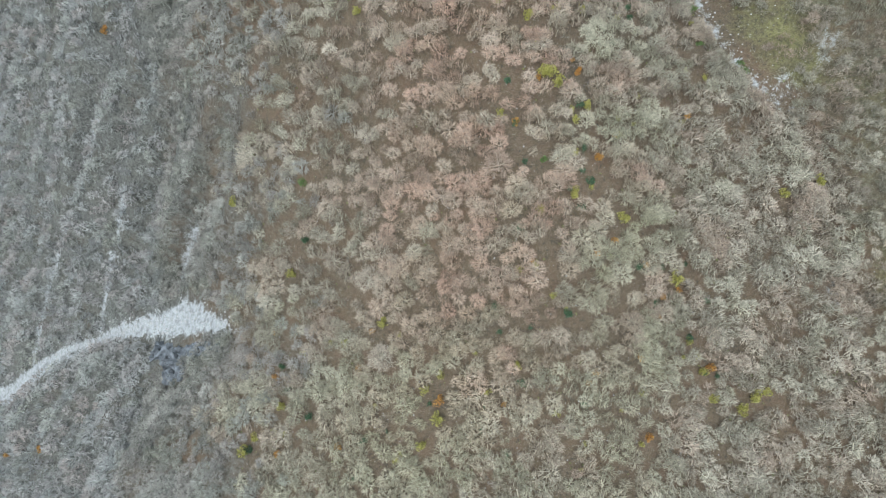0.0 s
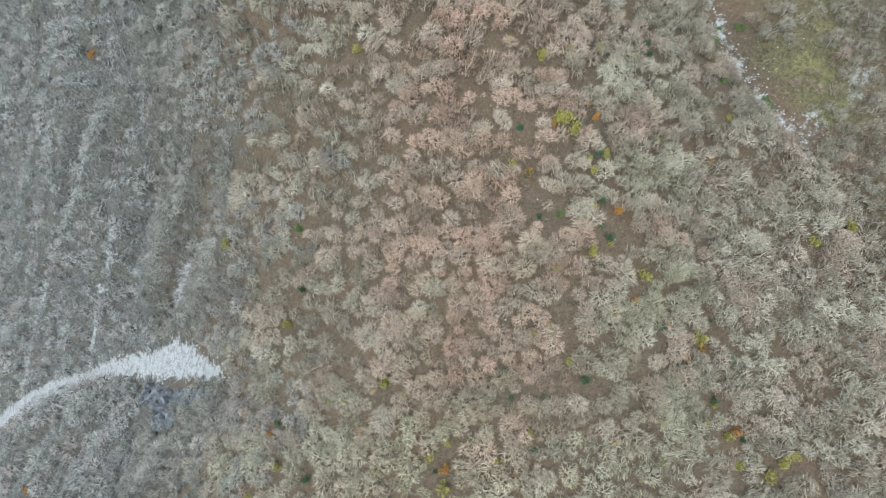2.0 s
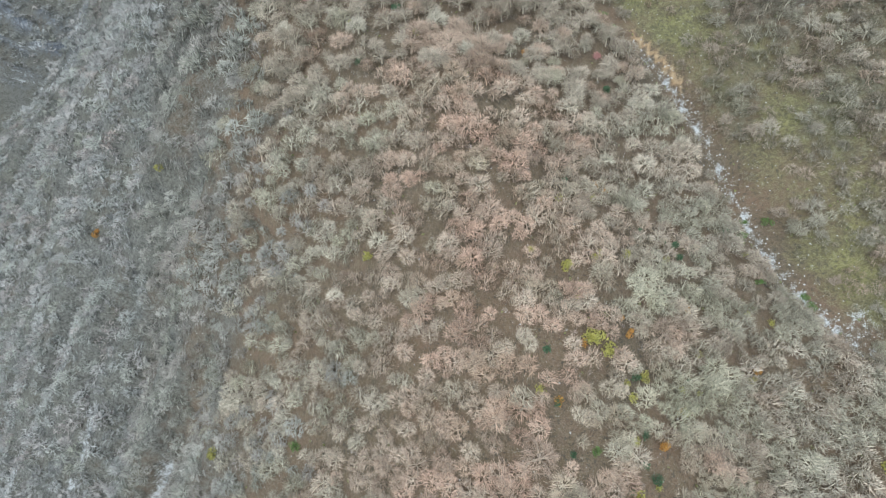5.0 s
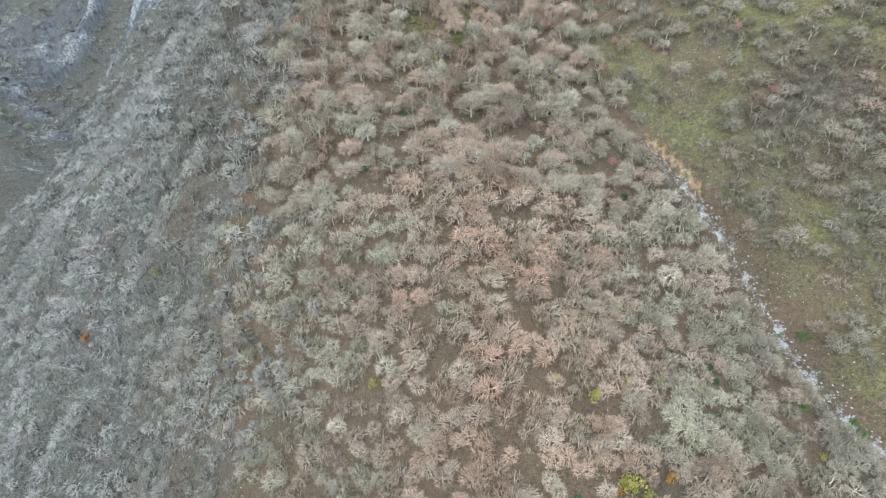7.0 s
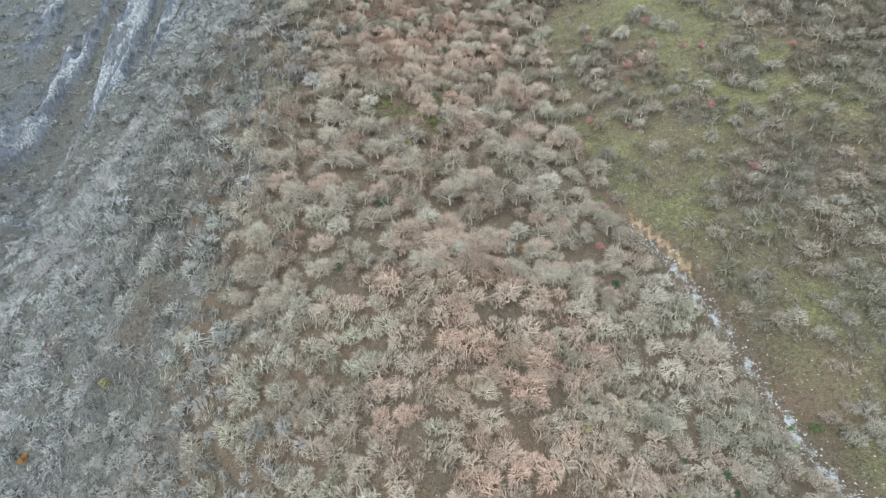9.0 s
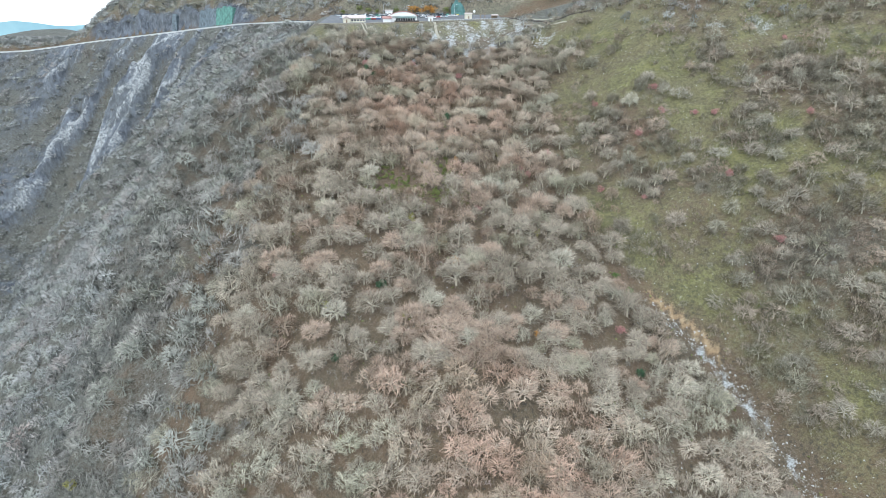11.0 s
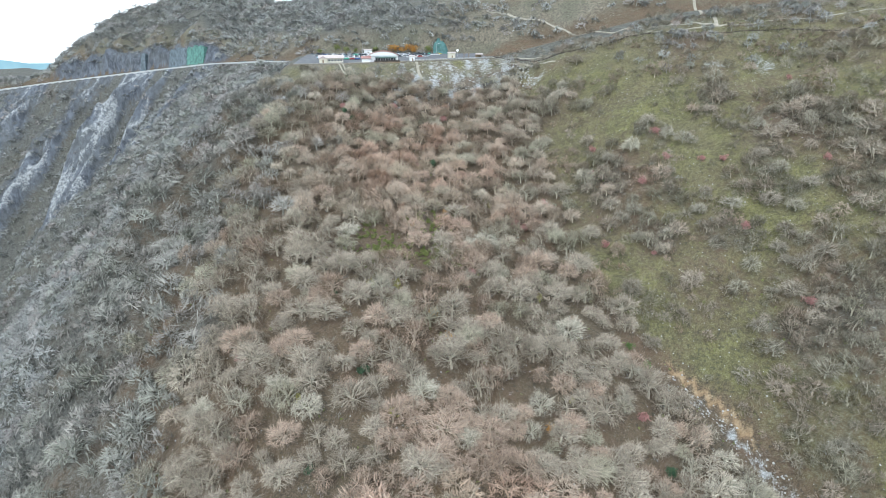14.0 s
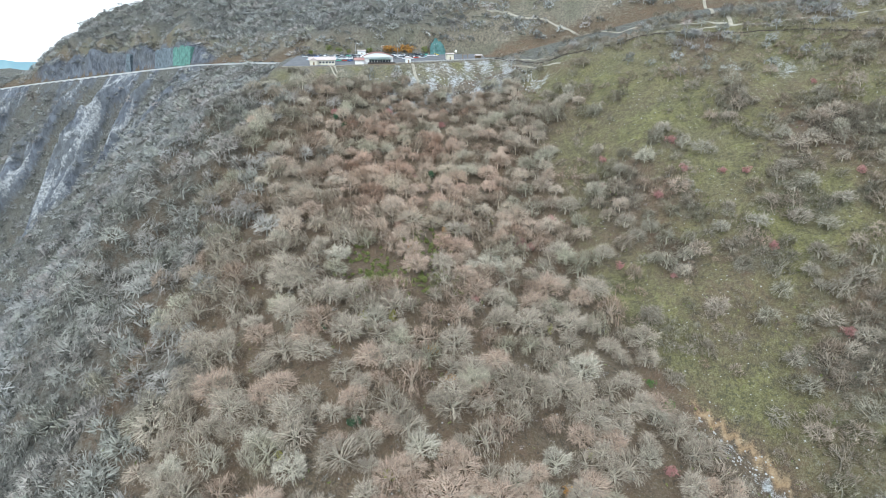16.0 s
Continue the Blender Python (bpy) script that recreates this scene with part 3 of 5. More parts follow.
def looks(me, tint, warm, moss):
    for name, v in (("tint", tint), ("warm", warm), ("moss", moss)):
        a = me.attributes.new(name, 'FLOAT', 'POINT')
        a.data.foreach_set("value", np.broadcast_to(v, len(me.vertices)).astype(np.float32))


def scatter(templates, places, tints, name, mat):
    """Many trees or stones in one mesh. places: rows of x, y, z, turn, width, height."""
    vs, fs, ts, ws, off = [], [], [], [], 0
    pick = np.random.RandomState(len(places)).randint(0, len(templates), len(places))
    for k, (v, f, tone) in enumerate(templates):
        p = places[pick == k]
        if not len(p):
            continue
        c, s = np.cos(p[:, 3])[:, None], np.sin(p[:, 3])[:, None]
        x = (v[None, :, 0] * c - v[None, :, 1] * s) * p[:, 4:5] + p[:, 0:1]
        y = (v[None, :, 0] * s + v[None, :, 1] * c) * p[:, 4:5] + p[:, 1:2]
        z = v[None, :, 2] * p[:, 5:6] + p[:, 2:3]
        n, m = len(p), len(v)
        vs.append(np.stack([x, y, z], -1).reshape(-1, 3))
        fs.append((f[None] + (np.arange(n) * m)[:, None, None] + off).reshape(-1, 3))
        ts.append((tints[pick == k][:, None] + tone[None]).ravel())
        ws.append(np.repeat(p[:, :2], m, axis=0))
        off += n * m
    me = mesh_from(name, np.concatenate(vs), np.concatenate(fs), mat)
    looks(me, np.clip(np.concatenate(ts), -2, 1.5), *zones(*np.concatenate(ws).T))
    return new(name, me)


def jittered(x0, x1, y0, y1, step, seed, deep=1.0):
    r = np.random.RandomState(seed)
    x, y = np.meshgrid(np.arange(x0, x1, step), np.arange(y0, y1, step * deep))
    x[1::2] += step * 0.5
    x, y = x.ravel(), y.ravel()
    return x + r.uniform(-0.42, 0.42, x.size) * step, y + r.uniform(-0.42, 0.42, x.size) * step * deep


CLEARINGS = ((-28, 389), (-20, 384), (-35, 392), (-11, 405), (-5, 388), (-12, 383), (-6, 417))
BIG_TREES = ((-57, 351), (-48, 349), (17, 398), (5, 421), (-87, 384), (-10, 301), (-5, 326), (-25, 98), (-48, 138), (22, 150), (-31, 125), (-79, 374))


# single bushes: x, y
YELLOW = ((-6, 84), (1, 88), (-1, 74), (-7, 66), (-107, 181), (-71, 140), (-24, 109), (111, 93), (141, 89), (134, 87), (129, 81), (96, 123), (38, 182), (44, 178),
          (57, 173), (-86, 76), (-91, 71), (174, 177), (152, 165), (71, 136), (-158, 304), (-37, 213), (41, 182), (115, 84), (50, 140), (33, 207), (-72, 86))
ORANGE = ((61, 154), (53, 186), (-266, 101), (-213, 308), (-313, 107), (0, 80), (114, 95), (87, 69), (28, 164))
GREEN = ((-63, 151), (-73, 104), (50, 104), (80, 224), (-49, 514), (-53, 522), (80, 230), (57, 145), (24, 177), (79, 122), (-34, 325), (60, 299), (-58, 81),
         (103, 104), (-3, 479), (-88, 71))
BRIGHT = ((142, 229), (120, 253), (116, 224), (123, 261), (132, 259), (143, 225), (67, 352), (70, 344), (39, 151), (-64, 171))
RED = ((52, 438), (34, 422), (38, 419), (8, 379), (92, 394), (-10, 480), (79, 448), (99, 431), (113, 438), (113, 455), (128, 432), (175, 408), (132, 393), (140, 357),
       (58, 316), (83, 462), (9, 535), (-54, 530), (-23, 545), (73, 404), (137, 427), (193, 472), (-77, 339))
BAMBOO = ((-28, 389), (-21, 384), (-35, 392), (-11, 405), (-5, 388), (-12, 383), (-6, 417))


def woods(x, y, seed):
    """Which places carry a tree, by the ground there."""
    r = np.random.RandomState(seed)
    X, Y = x[None], y[None]
    c = {k: v[0] for k, v in cover(X, Y).items()}
    keep = 0.95 - 0.9 * smooth(0.2, 0.5, c["meadow"])
    keep = keep - 2.0 * smooth(0.3, 0.6, c["scree"]) - 2.0 * smooth(0.3, 0.6, c["soil"]) - 0.8 * smooth(0.85, 1.0, c["rock"])
    keep = keep - 0.5 * smooth(0.4, 0.8, waves(x, y, 34, 62, 3))
    gd, gs, gside = near_line(GULLY, x, y)
    keep = keep - 2 * smooth(11, 7, gd - 4 * (gs < 5)) * (gs > 1.2) * (gs < 12.8)
    lot = (x > LOT[0] - 6) & (x < LOT[1] + 8) & (y > lot_front(x) - np.interp(x, [-12, 12], [13, 42]) + 10 * waves(x, y, 20, 67, 2)) & (y < LOT[3] + 1)
    rd, rs, side = near_line(ROAD, x, y)
    road = (rd < 10) & (y > 560)
    for bx, by in CLEARINGS:
        keep = keep - 1.2 * smooth(9, 5, np.hypot(x - bx, y - by))
    for bx, by in BIG_TREES:
        keep = keep - 1.2 * (np.hypot(x - bx, y - by) < 6.5)
    for bx, by in YELLOW + ORANGE + GREEN + BRIGHT + RED:
        keep = keep - 1.2 * (np.hypot(x - bx, y - by + 2.0) < 4.6)
    cd, cs, cside = near_line(CHUTE, x, y)
    open_rock = (np.hypot((x + 152) * 0.5, y - 133) < 11) | (cd < np.interp(cs, [0, 1, 2, 3, 4, 6], [3, 7, 13, 10, 7, 4]))
    return (r.uniform(size=x.size) < keep) & ~lot & ~road & ~open_rock


def places_at(x, y, seed, small, large, squat=0.12):
    r = np.random.RandomState(seed)
    w = r.uniform(small, large, x.size)
    return np.stack([x, y, height(x, y) - 0.1, r.uniform(0, 6.28, x.size), w, w * r.uniform(1 - squat, 1 + squat, x.size)], -1)


def tints_at(x, y, seed):
    r = np.random.RandomState(seed)
    return np.clip(0.42 + 0.26 * waves(x, y, 45, 71, 2) + r.normal(0, 0.14, x.size), 0, 1)


def joined(t):
    (v1, f1, t1), (v2, f2, t2) = t[0].arrays(), t[1].arrays()
    return np.concatenate([v1, v2]), np.concatenate([f1, f2 + len(v1)]), np.concatenate([t1, t2])


CLOSE = (-92, 72, 286, 402)   # the stretch of the spur that the flight passes nearest


def build_trees():
    near_t = [joined(bare_tree(100 + k, 9, 4, 6, 1.45, 125, 0.23)) for k in range(10)]
    broad_t = [joined(bare_tree(150 + k, 10, 5, 5, 1.0, 270, 0.15)) for k in range(8)]
    mid_t = [joined(bare_tree(200 + k, 6, 3, 3, 1.8, 80, 0.35)) for k in range(10)]
    far_t = [joined(bare_tree(300 + k, 4, 2, 3, 2.0, 58, 0.46)) for k in range(8)]
    hill_t = [joined(bare_tree(360 + k, 2, 1, 2, 2.4, 40, 0.68, low=True)) for k in range(8)]
    bush_t = [joined(bare_tree(330 + k, 4, 2, 3, 1.4, 86, 0.24, low=True)) for k in range(8)]
    brush_t = [joined(bare_tree(345 + k, 3, 1, 1, 2.4, 14, 0.5, low=True)) for k in range(8)]
    # the woods on the spur and round it: small and dense low on the slope, broad crowns further up
    x, y = jittered(-470, 280, 25, 600, 4.0, 5, 0.85)
    upper = smooth(210, 370, y + 20 * waves(x, y, 70, 87, 2)) * smooth(-190, -130, x) * (0.3 + 0.7 * smooth(560, 440, y))
    even = np.random.RandomState(13).uniform(size=x.size) < (0.8 - 0.1 * upper) * np.sqrt(1 + steepness(x, y) ** 2)   # as many trees to the slope's true area
    ok = even & woods(x, y, 6) & ~((x < -200) & (y < 60)) & ~((x < -330) & (y < 90))
    # crowns keep each other at a distance
    order = np.random.RandomState(14).permutation(np.flatnonzero(ok))
    room = (2.9 + 3.0 * upper) * np.random.RandomState(16).uniform(0.8, 1.25, x.size) + 2.4 * smooth(-165, -200, x)
    cells, taken = {}, []
    for k in order:
        cx, cy = int(x[k] // 8), int(y[k] // 8)
        if all((x[k] - x[n]) ** 2 + (y[k] - y[n]) ** 2 > room[k] ** 2 for i in (-1, 0, 1) for j in (-1, 0, 1) for n in cells.get((cx + i, cy + j), ())):
            cells.setdefault((cx, cy), []).append(k)
            taken.append(k)
    taken = np.sort(np.array(taken))
    x, y, upper = x[taken], y[taken], upper[taken]
    grown = 1.03 + 0.5 * upper + 0.34 * smooth(-165, -200, x)
    close = (x > CLOSE[0]) & (x < CLOSE[1]) & (y > CLOSE[2]) & (y < CLOSE[3])
    near = (x > -130) & (x < 100) & (y > 90) & (y < 585) & ~close
    mid = ~close & ~near & (y < 500) & (x > -170)
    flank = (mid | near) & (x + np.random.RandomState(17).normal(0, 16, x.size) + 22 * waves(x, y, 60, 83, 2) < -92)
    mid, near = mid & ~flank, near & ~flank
    far = ~close & ~near & ~mid & ~flank
    broad = near & (y > 345)
    near = near & ~broad
    slope = mid & (x > 90) & (y > 200)
    mid = mid & ~slope
    for which, shapes, label in ((near, near_t, "grey leafless broadleaf woods on the steep spur"), (slope, near_t, "dark grey leafless thickets on the grassy slope"), (broad, broad_t, "grey leafless broadleaf woods on the spur"), (mid, mid_t, "grey leafless broadleaf woods on steep flanks"),
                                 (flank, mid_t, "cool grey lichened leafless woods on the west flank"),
                                 (far, far_t, "grey leafless woods on far slopes")):
        p = places_at(x[which], y[which], 7, 0.75, 1.3)
        p[:, 4:] *= grown[which][:, None]
        gd, gs, gside = near_line(GULLY, p[:, 0], p[:, 1])
        east = ((gside > 0) & (gd > 6) & (p[:, 1] < 400)) | ((p[:, 0] > 75) & (p[:, 1] >= 380))
        p[east, 4:] *= 0.85
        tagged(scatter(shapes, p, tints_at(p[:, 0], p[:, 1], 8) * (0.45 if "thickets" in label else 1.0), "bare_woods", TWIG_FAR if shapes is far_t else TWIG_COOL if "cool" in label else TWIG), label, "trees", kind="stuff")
    # shrubs of the grassy east slope
    xs, ys = jittered(40, 290, 120, 640, 5.4, 19, 0.8)
    c = cover(xs[None], ys[None])
    patch = waves(xs, ys, 75, 63, 4)
    want = smooth(0.2, 0.5, c["grass"][0]) * np.clip(0.4 + 0.6 * patch + 0.4 * smooth(330, 230, ys) + 0.25 * smooth(150, 230, xs), 0.04, 0.95)
    want = np.maximum(want, 0.9 * c["thicket"][0])
    ok = (np.random.RandomState(20).uniform(size=xs.size) < want) & (c["scree"][0] < 0.3) & (c["soil"][0] < 0.3)
    p = places_at(xs[ok], ys[ok], 21, 0.45, 1.2)
    tagged(scatter(bush_t, p, tints_at(p[:, 0], p[:, 1], 22) * 0.5 - 0.3, "bare_shrubs", TWIG), "grey leafless shrubs scattered over a grassy slope", "shrubs", kind="stuff")
    # low bare brush under and between the trees
    xs, ys = jittered(-200, 130, 45, 480, 4.6, 23, 0.8)
    ok = woods(xs, ys, 24) & (np.random.RandomState(25).uniform(size=xs.size) < 0.22)
    p = places_at(xs[ok], ys[ok], 26, 0.25, 0.55)
    tagged(scatter(brush_t, p, tints_at(p[:, 0], p[:, 1], 27) * 0.6, "bare_brush", TWIG_FAR), "low leafless brush on the forest floor", "shrubs", kind="stuff")
    # the lower slope, below the flight's start
    xs, ys = jittered(-260, 260, -90, 25, 8.5, 29, 0.8)
    p = places_at(xs, ys, 30, 0.85, 1.4)
    tagged(scatter(hill_t, p, tints_at(xs, ys, 31), "bare_woods", TWIG_FAR), "grey leafless woods on the lower slope", "trees", kind="stuff")
    # far hillsides
    x2, y2 = jittered(-620, 400, 600, 1040, 7.3, 9, 0.8)
    rd, rs, side = near_line(ROAD, x2, y2)
    ok = woods(x2, y2, 10) & (np.random.RandomState(18).uniform(size=x2.size) < 1.0 * np.sqrt(1 + steepness(x2, y2) ** 2)) & ((side < 0) | (x2 < -60) | (waves(x2, y2, 70, 65, 3) > -0.05) | ((y2 < 730) & (x2 < 45))) & ~((x2 < -500) & (y2 < 700))
    p = places_at(x2[ok], y2[ok], 11, 0.75, 1.6)
    tagged(scatter(hill_t, p, tints_at(p[:, 0], p[:, 1], 12) * 0.8, "bare_woods", TWIG_FAR), "grey leafless woods below and above the road", "trees", kind="stuff")
    # the nearest trees, one by one
    kinds = (("brownish", 0.28, 0.55, 0.0), ("grey", 0.4, 0.22, 0.0), ("pale grey", 0.72, 0.1, 0.0), ("lichen-covered", 0.5, 0.1, 0.3))
    meshes = []
    for k in range(6):
        shapes = [s.arrays() for s in bare_tree(400 + k, 13, 6, 10, 0.95, 220, 0.11, True)]
        row = []
        for word, tint, warm, moss in kinds:
            pair = []
            for part_name, (v, f, tone) in zip(("trunk", "crown"), shapes):
                me = mesh_from(part_name, v, f, TWIG)
                looks(me, np.clip(tint + tone, -2, 1.5), warm, moss)
                pair.append(me)
            row.append(pair)
        meshes.append(row)
    px = np.concatenate([x[close], np.array(BIG_TREES)[:, 0]])
    py = np.concatenate([y[close], np.array(BIG_TREES)[:, 1]])
    p = places_at(px, py, 14, 0.72, 1.35)
    p[:-len(BIG_TREES), 4:] *= grown[close][:, None]
    p[-len(BIG_TREES):, 4:] = (1.95, 1.7)
    tint = tints_at(px, py, 15)
    warm = zones(px, py)[0]
    r = random.Random(4)
    for (a, b, c, turn, w, h), ti, wa in zip(p, tint, warm):
        k = 0 if r.random() < wa else 3 if r.random() < 0.08 else 2 if ti > 0.62 else 1
        tree = new("bare_tree")
        tree.matrix_basis = pose(a, b, c, 0, 0, math.degrees(turn)) @ Matrix.Diagonal((w, w, h, 1))
        for part_name, me in zip(("trunk", "crown"), r.choice(meshes)[k]):
            o = new(part_name, me)
            o.parent = tree
        size = "broad" if w > 1.7 else "small" if w < 1.25 else "leafless"
        tagged(tree, f"{size} {kinds[k][0]} bare broadleaf tree on brown leaf litter", "tree", "trees on the spur")


build_trees()

# ---- road, car park and what stands there ----
def part(name, bm, mat, parent=None, label=""):
    """Links a bmesh as one mesh object, under a thing or a part where one is given."""
    me = bpy.data.meshes.new(name)
    bm.to_mesh(me)
    bm.free()
    me.materials.append(mat)
    o = new(name, me)
    if parent:
        o.parent = parent
    return tagged(o, label)


def box(bm, x0, x1, y0, y1, z0, z1, bevel=0.0):
    b = bmesh.new()
    bmesh.ops.create_cube(b, size=1, matrix=Matrix.Translation(((x0 + x1) / 2, (y0 + y1) / 2, (z0 + z1) / 2)) @ Matrix.Diagonal((x1 - x0, y1 - y0, z1 - z0, 1)))
    if bevel:
        bmesh.ops.bevel(b, geom=b.edges[:], offset=bevel, segments=1, affect='EDGES')
    me = bpy.data.meshes.new("tmp")
    b.to_mesh(me)
    b.free()
    bm.from_mesh(me)
    bpy.data.meshes.remove(me)
    return bm


def boxed(*args, bevel=0.0):
    return box(bmesh.new(), *args, bevel=bevel)


def prism(profile, x0, x1):
    """Extrudes a closed profile of (y, z) along x."""
    bm = bmesh.new()
    a = [bm.verts.new((x0, y, z)) for y, z in profile]
    b = [bm.verts.new((x1, y, z)) for y, z in profile]
    n = len(profile)
    for i in range(n):
        bm.faces.new((a[i], a[(i + 1) % n], b[(i + 1) % n], b[i]))
    bm.faces.new(a[::-1])
    bm.faces.new(b)
    bmesh.ops.recalc_face_normals(bm, faces=bm.faces[:])
    return bm


def rod(p, q, r, sides=6):
    bm = bmesh.new()
    p, q = Vector(p), Vector(q)
    turn = (q - p).to_track_quat("Z", "Y").to_matrix().to_4x4()
    bmesh.ops.create_cone(bm, cap_ends=True, segments=sides, radius1=r, radius2=r * 0.8, depth=(q - p).length,
                          matrix=Matrix.Translation((p + q) / 2) @ turn)
    return bm


def stepped(points, step):
    """Places every few metres along a polyline, with the way there."""
    out = []
    for (ax, ay), (bx, by) in zip(points, points[1:]):
        n = max(1, round(math.hypot(bx - ax, by - ay) / step))
        for k in range(n):
            out.append((ax + (bx - ax) * k / n, ay + (by - ay) * k / n))
    out.append(points[-1])
    out = np.array(out, float)
    way = np.gradient(out, axis=0)
    way /= np.linalg.norm(way, axis=1)[:, None]
    return out, way


def strip(points, width, lift, thick, step=4.0, offset=0.0, z=None):
    """A slab that follows the ground along a line: a road, a path, a wall."""
    c, w = stepped(points, step)
    n = np.stack([-w[:, 1], w[:, 0]], -1)
    bm = bmesh.new()
    rings = []
    for (x, y), (nx, ny) in zip(c, n):
        ring = []
        for s in (-0.5, 0.5):
            px, py = x + nx * (offset + s * width), y + ny * (offset + s * width)
            h = float(height(px, py)) if z is None else float(z(px, py))
            ring.append((px, py, h))
        rings.append([bm.verts.new((*ring[0][:2], ring[0][2] + lift - thick)), bm.verts.new((*ring[1][:2], ring[1][2] + lift - thick)),
                      bm.verts.new((*ring[1][:2], ring[1][2] + lift)), bm.verts.new((*ring[0][:2], ring[0][2] + lift))])
    for a, b in zip(rings, rings[1:]):
        for k in range(4):
            bm.faces.new((a[k], a[(k + 1) % 4], b[(k + 1) % 4], b[k]))
    bm.faces.new(rings[0])
    bm.faces.new(rings[-1][::-1])
    bmesh.ops.recalc_face_normals(bm, faces=bm.faces[:])
    return bm


ROAD_XY = [tuple(p[:2]) for p in ROAD[1:8]]


def road_z(x, y):
    d, s, side = near_line(ROAD, np.array([x]), np.array([y]))
    return np.interp(s[0], np.arange(len(ROAD)), ROAD[:, 2])


def build_road():
    tagged(part("road", strip(ROAD_XY, 6.8, 0.25, 0.5, 6, z=road_z), ASPHALT), "grey asphalt mountain road cut into the slope", "road", kind="structure")
    tagged(part("parapet", strip(ROAD_XY, 0.4, 1.1, 1.9, 6, -3.8, z=road_z), CONCRETE), "pale concrete parapet along the outer road edge", "wall", kind="structure")


def build_lot():
    xs, n = np.arange(LOT[0] + 2, LOT[1] - 1, 4.0), 12
    bm = bmesh.new()
    grid = []
    for x in xs:
        y0, y1 = lot_front(x) + 3, LOT[3] - 1
        grid.append([bm.verts.new((x, y, float(height(x, y)) + 0.12)) for y in np.linspace(y0, y1, n)])
    for a, b in zip(grid, grid[1:]):
        for k in range(n - 1):
            bm.faces.new((a[k], b[k], b[k + 1], a[k + 1]))
    tagged(part("car_park", bm, ASPHALT), "grey asphalt car park terrace with parked cars", "pavement", kind="structure")
    edge = [(x, float(lot_front(x)) + 2) for x in (-94, -66, -30, 10, 50)]
    tagged(part("kerb", strip(edge, 0.4, 0.35, 1.2, 4), GRAVEL), "pale concrete kerb at the terrace edge", "kerb", kind="structure")


def build_fence():
    fence = new("edge_fence")
    line = [(x, float(lot_front(x)) + 0.6) for x in (-8, 20, 54)]
    c, w = stepped(line, 2.6)
    for x, y in c:
        z = float(height(x, y))
        part("post", boxed(x - 0.09, x + 0.09, y - 0.09, y + 0.09, z - 0.3, z + 1.25, bevel=0.03), CONCRETE, fence)
    part("rail", strip(line, 0.08, 1.2, 0.16, 4), CONCRETE, fence)
    part("rail", strip(line, 0.08, 0.75, 0.14, 4), CONCRETE, fence)
    tagged(fence, "pale post-and-rail fence along the terrace edge", "fence")


def window_in(parent, x, y, z, w, h):
    """A window in a south wall: frame and pane."""
    f = part("window", boxed(x - w / 2 - 0.08, x + w / 2 + 0.08, y - 0.07, y + 0.05, z - 0.08, z + h + 0.08), WHITE, parent)
    part("pane", boxed(x - w / 2, x + w / 2, y - 0.1, y - 0.06, z, z + h), GLASS, f)


def arch(width, base, rise, n=10):
    return [(-width / 2 + width * k / n, base + rise * math.sin(math.pi * k / n) ** 0.8) for k in range(n + 1)]


